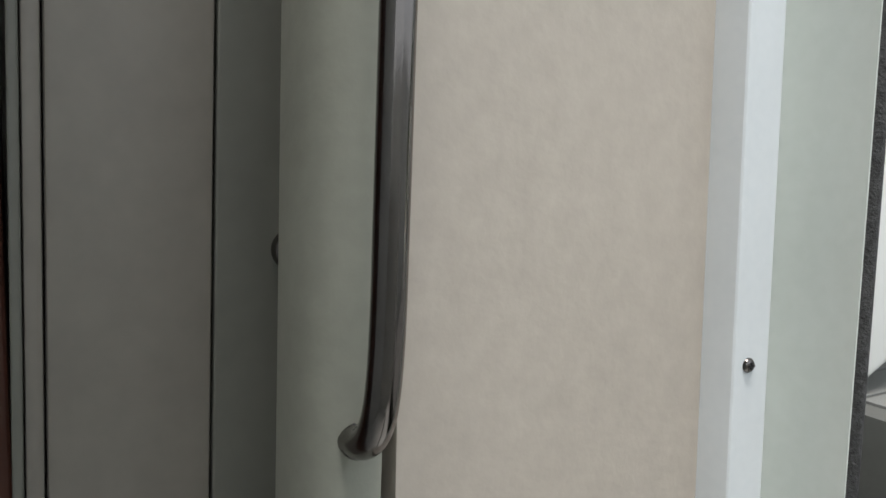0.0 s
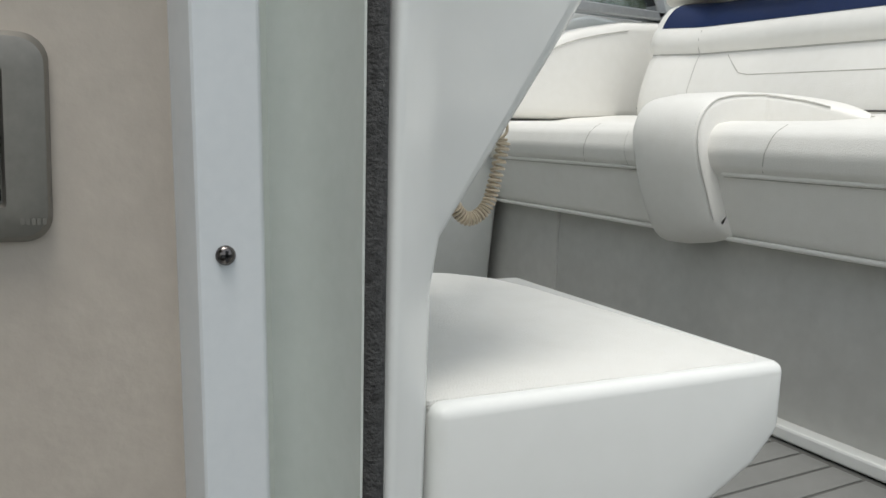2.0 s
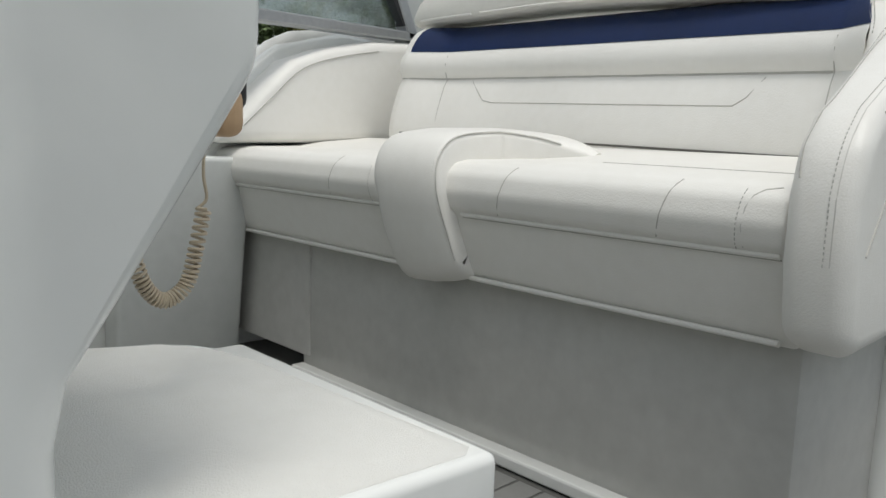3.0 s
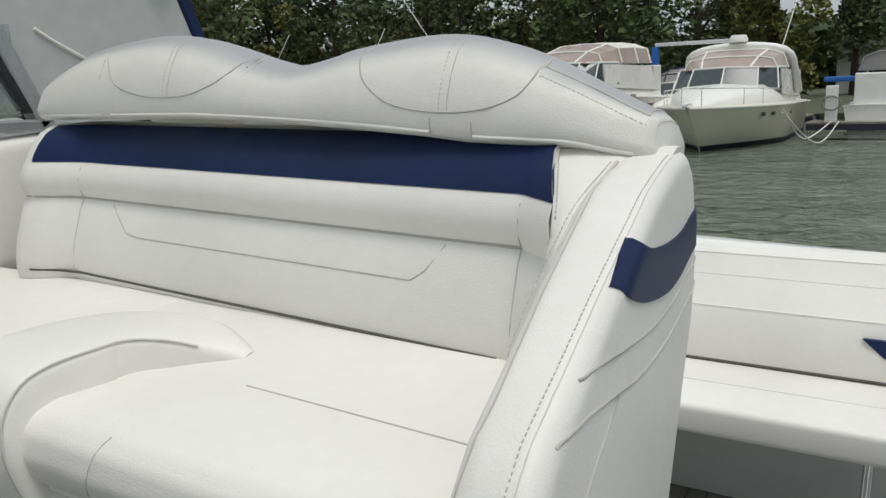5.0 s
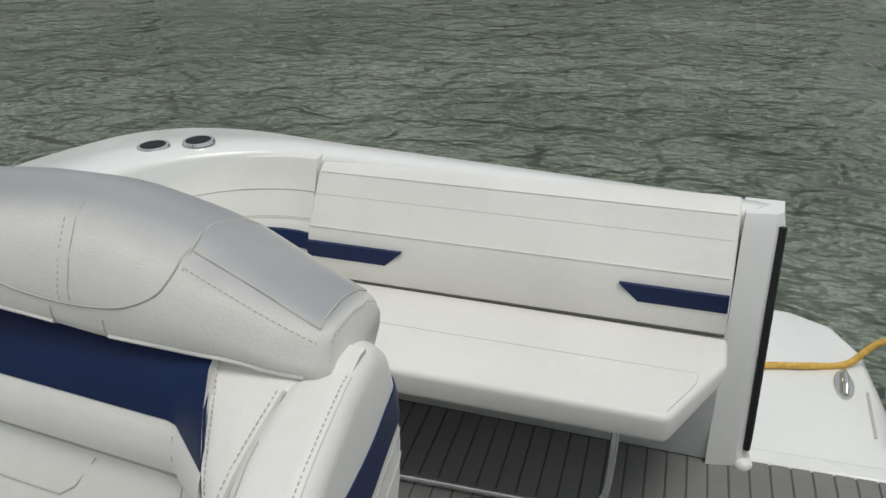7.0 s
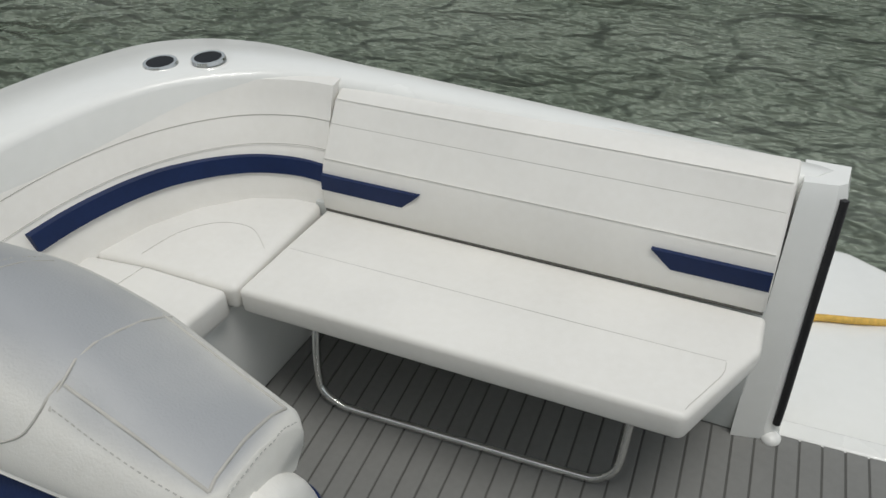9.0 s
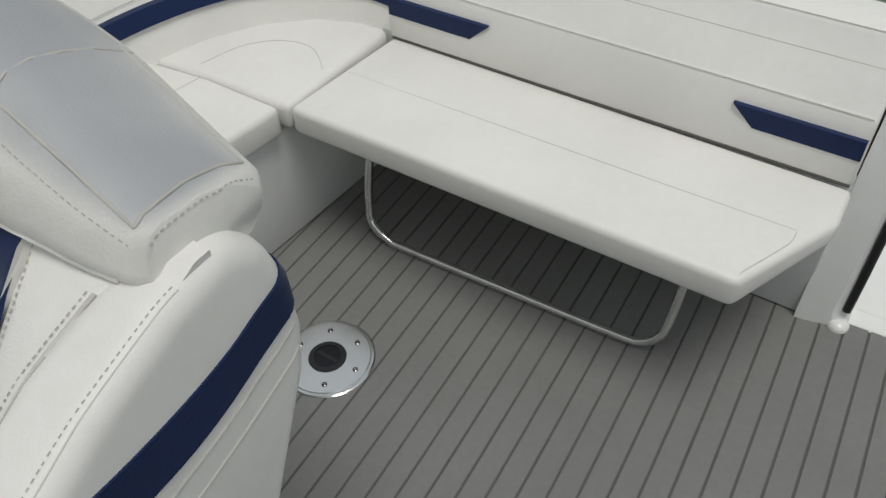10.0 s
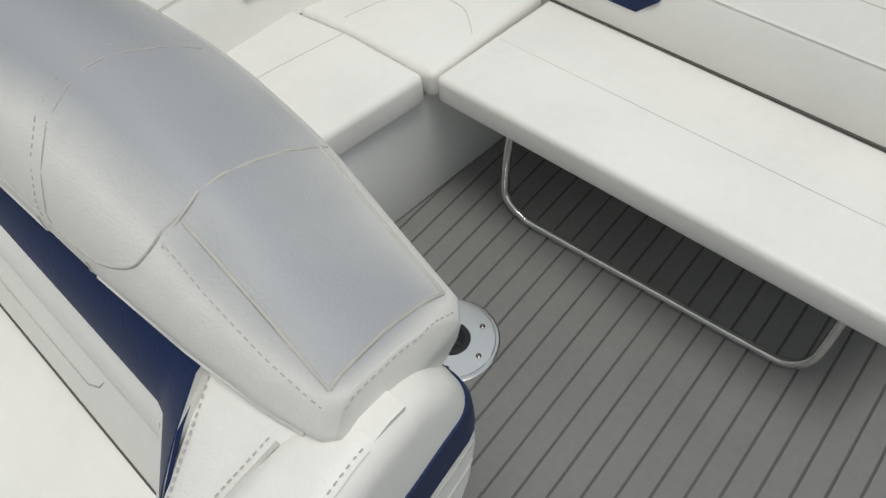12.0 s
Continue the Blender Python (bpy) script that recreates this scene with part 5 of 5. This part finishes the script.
def cc_boat():
    b = thing("outboard_boat", "white outboard fishing boat under a dark canvas cover", "boat")
    rings = hull_rings(7.0, 2.5, 1.05, 0.72)
    sec = []
    for y, yb, w, wl, zt in rings:
        right = [(wl * 0.7, yb + 0.1, -0.2)] + [(wl + (w - wl) * (f ** 0.75), yb + (y - yb) * f, zt * f) for f in (0.0, 0.3, 0.6, 1.0)] + [(w * 0.93, y + 0.05, zt + 0.04)]
        sec.append(right + [(-x, yy, zz) for x, yy, zz in reversed(right)])
    part("hull", loft(sec), BOATWHITE, b, smooth=40)
    band(rings, 0.0, 0.10, 0.01, BOATNAVY, "boot_stripe", b)
    cov = []
    for y, h, w in ((1.2, 0.12, 0.7), (2.6, 0.55, 1.05), (3.4, 1.25, 0.8), (4.2, 1.2, 0.75), (5.4, 0.5, 1.05), (6.4, 0.12, 1.1)):
        cov.append([(-w, y, 0.85), (-w * 0.7, y, 0.85 + h * 0.8), (0, y, 0.85 + h), (w * 0.7, y, 0.85 + h * 0.8), (w, y, 0.85)])
    part("canvas_cover", loft(cov), CANVAS_N, b, "dark canvas cover", smooth=50)
    part("canopy", box(-0.85, 0.85, 2.3, 4.6, 1.95, 2.03, 0.03), CANVAS_N, b)
    part("curtain", box(-0.8, 0.8, 2.6, 4.3, 1.0, 1.95, 0.05), CANVAS_N, b)
    for sx in (-0.8, 0.8):
        for yy in (2.4, 3.2, 4.5):
            part("frame_tube", tube([(sx * 1.15, yy + 0.25, 0.75), (sx, yy, 2.0)], 0.028, 6), BRUSHED, b)
    part("outrigger", tube([(0.9, 3.0, 2.0), (1.4, 4.6, 4.6)], 0.018, 5), BRUSHED, b)
    for sx in (-0.4, 0.35):
        e = part("outboard", loft([[(sx + a * 0.22, 7.15 + c * 0.34, z) for a, c in ((-1 * q, -1 * q), (0, -1.15 * q), (1 * q, -1 * q), (1.15 * q, 0), (0.9 * q, 1 * q), (0, 1.2 * q), (-0.9 * q, 1 * q), (-1.15 * q, 0))] for z, q in ((0.66, 0.55), (0.72, 0.85), (0.85, 1.0), (1.12, 1.0), (1.26, 0.85), (1.34, 0.5))]), ENGINE, b, "dark outboard engine", smooth=60)
        part("leg", box(sx - 0.07, sx + 0.07, 7.15, 7.38, -0.2, 0.75, 0.03), ENGINE, e)
    return b


moor(cc_boat(), -14.6, 30.4, 146, 1.15)


def boat_lift():
    b = thing("boat_lift_frame", "blue canopied boat lift frame behind the cruisers", "boat lift")
    part("top_beam", box(-1.6, 1.6, -0.1, 0.1, 3.2, 3.35, 0.02), BRUSHED, b)
    for sx in (-1.6, 1.6):
        part("tower", box(sx - 0.13, sx + 0.13, -0.15, 0.15, 0.0, 3.2, 0.03), CANVAS_B, b)
    return b


moor(boat_lift(), -8.2, 31.0)


# docks
def dock(name, x0, x1, y0, y1, z, label, along='x'):
    d = thing(name, label, "dock")
    n = int((x1 - x0 if along == 'x' else y1 - y0) / 0.30)
    for i in range(n):
        if along == 'x':
            bm = box(x0 + i * 0.30, x0 + i * 0.30 + 0.285, y0, y1, z - 0.05, z)
        else:
            bm = box(x0, x1, y0 + i * 0.30, y0 + i * 0.30 + 0.285, z - 0.05, z)
        part("plank", bm, WOODGREY, d)
    for yy in (y0, y1 - 0.06):
        part("stringer", box(x0, x1, yy, yy + 0.06, z - 0.22, z - 0.05), BOATNAVY, d)
    part("frame_beam", box(x0, x1, y0 + 0.02, y0 + 0.08, z - 0.46, z - 0.38), PILE, d)
    k = max(2, int((x1 - x0) / 2.4))
    for i in range(k + 1):
        xx = x0 + (x1 - x0) * i / k
        part("pile", tube([(xx, y0 + 0.05, -1.6), (xx, y0 + 0.05, z - 0.02)], 0.06, 8), PILE, d, smooth=60)
    return d


dock("main_dock", -3.2, 2.1, 24.6, 26.2, -0.28, "weathered wooden dock with dark stringers")
dock("finger_dock", 1.55, 2.75, 18.2, 24.6, -0.25, "weathered wooden finger dock", 'y')
dock("finger_dock", -8.7, -7.4, 21.6, 28.0, -0.25, "weathered wooden finger dock between cruisers", 'y')
dock("finger_dock", -23.9, -22.5, 24.3, 30.5, -0.30, "weathered wooden finger dock", 'y')
dock("main_dock", -44.0, -3.6, 29.0, 30.6, -0.28, "long weathered wooden dock behind the boats")


def piling(x, y, top, r=0.09):
    p = thing("piling", "weathered grey mooring piling in the water", "piling", "mooring pilings", at=(x, y, 0))
    part("post", tube([(0, 0, -1.8), (0, 0, top - 0.03), (0, 0, top)], [r, r, r * 0.8], 10), PILE, p, smooth=40)
    return p


for x, y, top in ((-8.75, 21.5, 1.05), (-7.35, 21.5, 0.75), (-22.7, 24.2, 1.25), (-20.3, 24.2, 1.2), (-18.0, 26.0, 1.2), (1.5, 18.2, 0.75), (2.8, 18.2, 0.8), (1.5, 21.0, 0.7), (2.8, 21.5, 0.8), (3.2, 24.0, 0.9), (0.9, 26.4, 0.6)):
    piling(x, y, top)
pede = thing("power_pedestal", "white dock power pedestal with coiled hose", "power pedestal", at=(-2.55, 24.9, -0.28))
part("post", box(-0.16, 0.16, -0.12, 0.12, 0, 1.05, 0.03), BOATWHITE, pede)
part("hose", tube([(0.25 * math.cos(a), -0.16, 0.55 + 0.2 * math.sin(a)) for a in [0.5 * k for k in range(26)]], 0.025, 6), CANVAS_G, pede, smooth=60)
part("awning", box(-0.3, 0.9, 0.4, 1.4, 1.15, 1.3, 0.04), CANVAS_B, pede)
lines = thing("mooring_lines", "slack white mooring lines from dock to cruiser", "rope")
part("line", tube(curve_points([(-3.1, 20.6, 0.25), (-2.8, 21.8, -0.55), (-2.5, 24.6, -0.26)], 8), 0.02, 6), CANVAS_W, lines, smooth=60)
part("line", tube(curve_points([(-3.1, 20.4, 0.2), (-2.5, 22.0, -0.68), (-2.3, 24.6, -0.26)], 8), 0.02, 6), CANVAS_W, lines, smooth=60)


# trees
def crown_mesh(seed, h, w, n, size):
    rnd = random.Random(seed)
    verts, faces = [], []
    blobs = [(rnd.uniform(-0.6, 0.6) * w, rnd.uniform(-0.6, 0.6) * w, h * rnd.uniform(0.10, 0.92), rnd.uniform(0.35, 0.6) * w) for _ in range(11)]
    for _ in range(n):
        bx, by, bz, br = rnd.choice(blobs)
        while True:
            p = Vector((rnd.uniform(-1, 1), rnd.uniform(-1, 1), rnd.uniform(-1, 1)))
            if 0.25 < p.length < 1:
                break
        p = p.normalized() * (p.length ** 0.5) * br
        c = Vector((bx, by, bz)) + Vector((p.x, p.y, p.z * 0.85))
        u = Vector((rnd.uniform(-1, 1), rnd.uniform(-1, 1), rnd.uniform(-0.6, 0.6))).normalized()
        v = u.cross(Vector((rnd.uniform(-1, 1), rnd.uniform(-1, 1), rnd.uniform(-1, 1)))).normalized()
        s = size * rnd.uniform(0.5, 1.2)
        k = len(verts)
        verts += [c - u * s, c + v * s * 0.6, c + u * s, c - v * s * 0.5 + Vector((0, 0, -0.1 * s))]
        faces.append((k, k + 1, k + 2, k + 3))
    me = bpy.data.meshes.new("crown")
    me.from_pydata([tuple(v) for v in verts], [], faces)
    return me


def tree(seed, h, w, leaf, label):
    t = thing("tree", label, "tree", "trees on the bank")
    rnd = random.Random(seed)
    lean = rnd.uniform(-0.4, 0.4)
    trunk = part("trunk", tube([(0, 0, -0.3), (0.05, 0, 0.8), (lean * 0.4, 0.1, h * 0.35), (lean, 0.0, h * 0.7), (lean * 1.2, 0, h * 0.95)], [0.28, 0.22, 0.17, 0.09, 0.02], 7), BARK, t, smooth=60)
    for k in range(5):
        a = k * 1.3 + seed
        z0 = h * (0.25 + 0.1 * k)
        part("limb", tube([(lean * z0 / h, 0, z0), (math.cos(a) * w * 0.35, math.sin(a) * w * 0.35, z0 + h * 0.12), (math.cos(a) * w * 0.6, math.sin(a) * w * 0.6, z0 + h * 0.2)], [0.09, 0.06, 0.02], 6), BARK, trunk)
    me = crown_mesh(seed, h, w, 4000, 0.19)
    me.materials.append(leaf)
    c = new("crown", me)
    c.parent = t
    tagged(c, kind="stuff")
    return t


kinds = [tree(3, 9.5, 2.9, LEAF, "dark green leafy tree on the bank"), tree(7, 11.5, 3.2, LEAF, "tall dark green tree on the bank"), tree(11, 8.0, 2.6, LEAF2, "yellow green willow-like tree on the bank"), tree(19, 12.5, 3.0, LEAF, "tall narrow dark tree on the bank")]
rt = random.Random(5)
spots = []
for i in range(46):
    x = -78 + i * 2.15 + rt.uniform(-0.8, 0.8)
    y = rt.uniform(38, 47) if i % 2 else rt.uniform(47, 58)
    if -11.5 < x < -9.6 or -3.4 < x < -2.0 or 0.8 < x < 2.5 or (x > -12 and i % 3 == 0):
        continue
    spots.append((x, y))
for k, (x, y) in enumerate(spots):
    kind_i = 2 if k % 5 == 2 else (k * 7 % 4 if k * 7 % 4 != 2 else 0)
    src = kinds[kind_i]
    m = pose(x, y, -0.3, 0, 0, rt.uniform(0, 360)) @ Matrix.Diagonal((*[rt.uniform(0.85, 1.2)] * 3, 1))
    if k < 4:
        kinds[k].matrix_basis = m
    else:
        c = copy_thing(src, m)
        c.matrix_basis = m
for k in range(12):
    m2 = pose(-66 + k * 2.6, 30 + (k * 5 % 9), -0.3, 0, 0, k * 77) @ Matrix.Diagonal((1.45, 1.45, 1.45, 1))
    c = copy_thing(kinds[(k * 3) % 4], m2)
    c.matrix_basis = m2
far = tagged(new("backdrop"), "distant wooded shore", "backdrop", kind="structure")
me = crown_mesh(77, 9.0, 6.0, 2600, 0.9)
me.materials.append(LEAF)
for k in range(34):
    o = new("wood", me)
    o.location = (-190 + k * 10.5, 88 + (k * 37 % 11), -0.5)
    o.rotation_euler = (0, 0, k * 1.1)
    o.parent = far
    tagged(o, kind="stuff")

house = thing("shore_house", "pale shore building among the trees", "house", at=(-3.0, 62, -0.3))
part("wall", box(-4, 4, 0, 5, 0, 2.6, 0.02), CANVAS_W, house)
part("roof", prism([(-4.4, 2.6), (4.4, 2.6), (0, 4.2)], -0.4, 5.4, 'y'), CANVAS_G, house)
for k in range(3):
    w = part("window", box(-2.8 + k * 2.2, -1.8 + k * 2.2, -0.04, 0.05, 1.0, 2.0), DARKGLASS, house)
    part("sill", box(-2.9 + k * 2.2, -1.7 + k * 2.2, -0.1, 0.02, 0.92, 1.0), BOATWHITE, w)

# ---- deck planks, last ----
PITCH, TILT = 0.0510, radians(-2.9)


def plank_run(parent, x0, x1, y0, y1, top, clip):
    x = x0
    while x < x1:
        ya, yb = clip(x + PITCH / 2)
        if yb - ya > 0.02:
            bm = bmesh.new()
            g = 0.0026
            rows = []
            for y in (ya, yb):
                xo = x - math.tan(-TILT) * (y - 0.3)
                rows.append([(xo + g, y, top - 0.004), (xo + g, y, top - 0.0008), (xo + g + 0.0012, y, top), (xo + PITCH - g - 0.0012, y, top), (xo + PITCH - g, y, top - 0.0008), (xo + PITCH - g, y, top - 0.004)])
            vs = [[bm.verts.new(p) for p in r] for r in rows]
            for k in range(5):
                bm.faces.new((vs[0][k], vs[0][k + 1], vs[1][k + 1], vs[1][k]))
            bm.faces.new(vs[0])
            bm.faces.new(vs[1])
            part("plank", bm, BOARD, parent)
        x += PITCH


plank_run(floor, -0.365, 1.86, -0.5, 0.74, 0.0, lambda x: (-0.50, 0.672) if x < 0.93 else (-0.50, 0.70 + (x - 0.93) * 0.045))
plank_run(walkway, 0.451, 1.86, -1.72, -0.5, 0.0, lambda x: (-1.715, -0.503))
plank_run(helm_deck, -0.93, 0.42, -1.7, -0.93, 0.30, lambda x: (-1.69, -0.944))
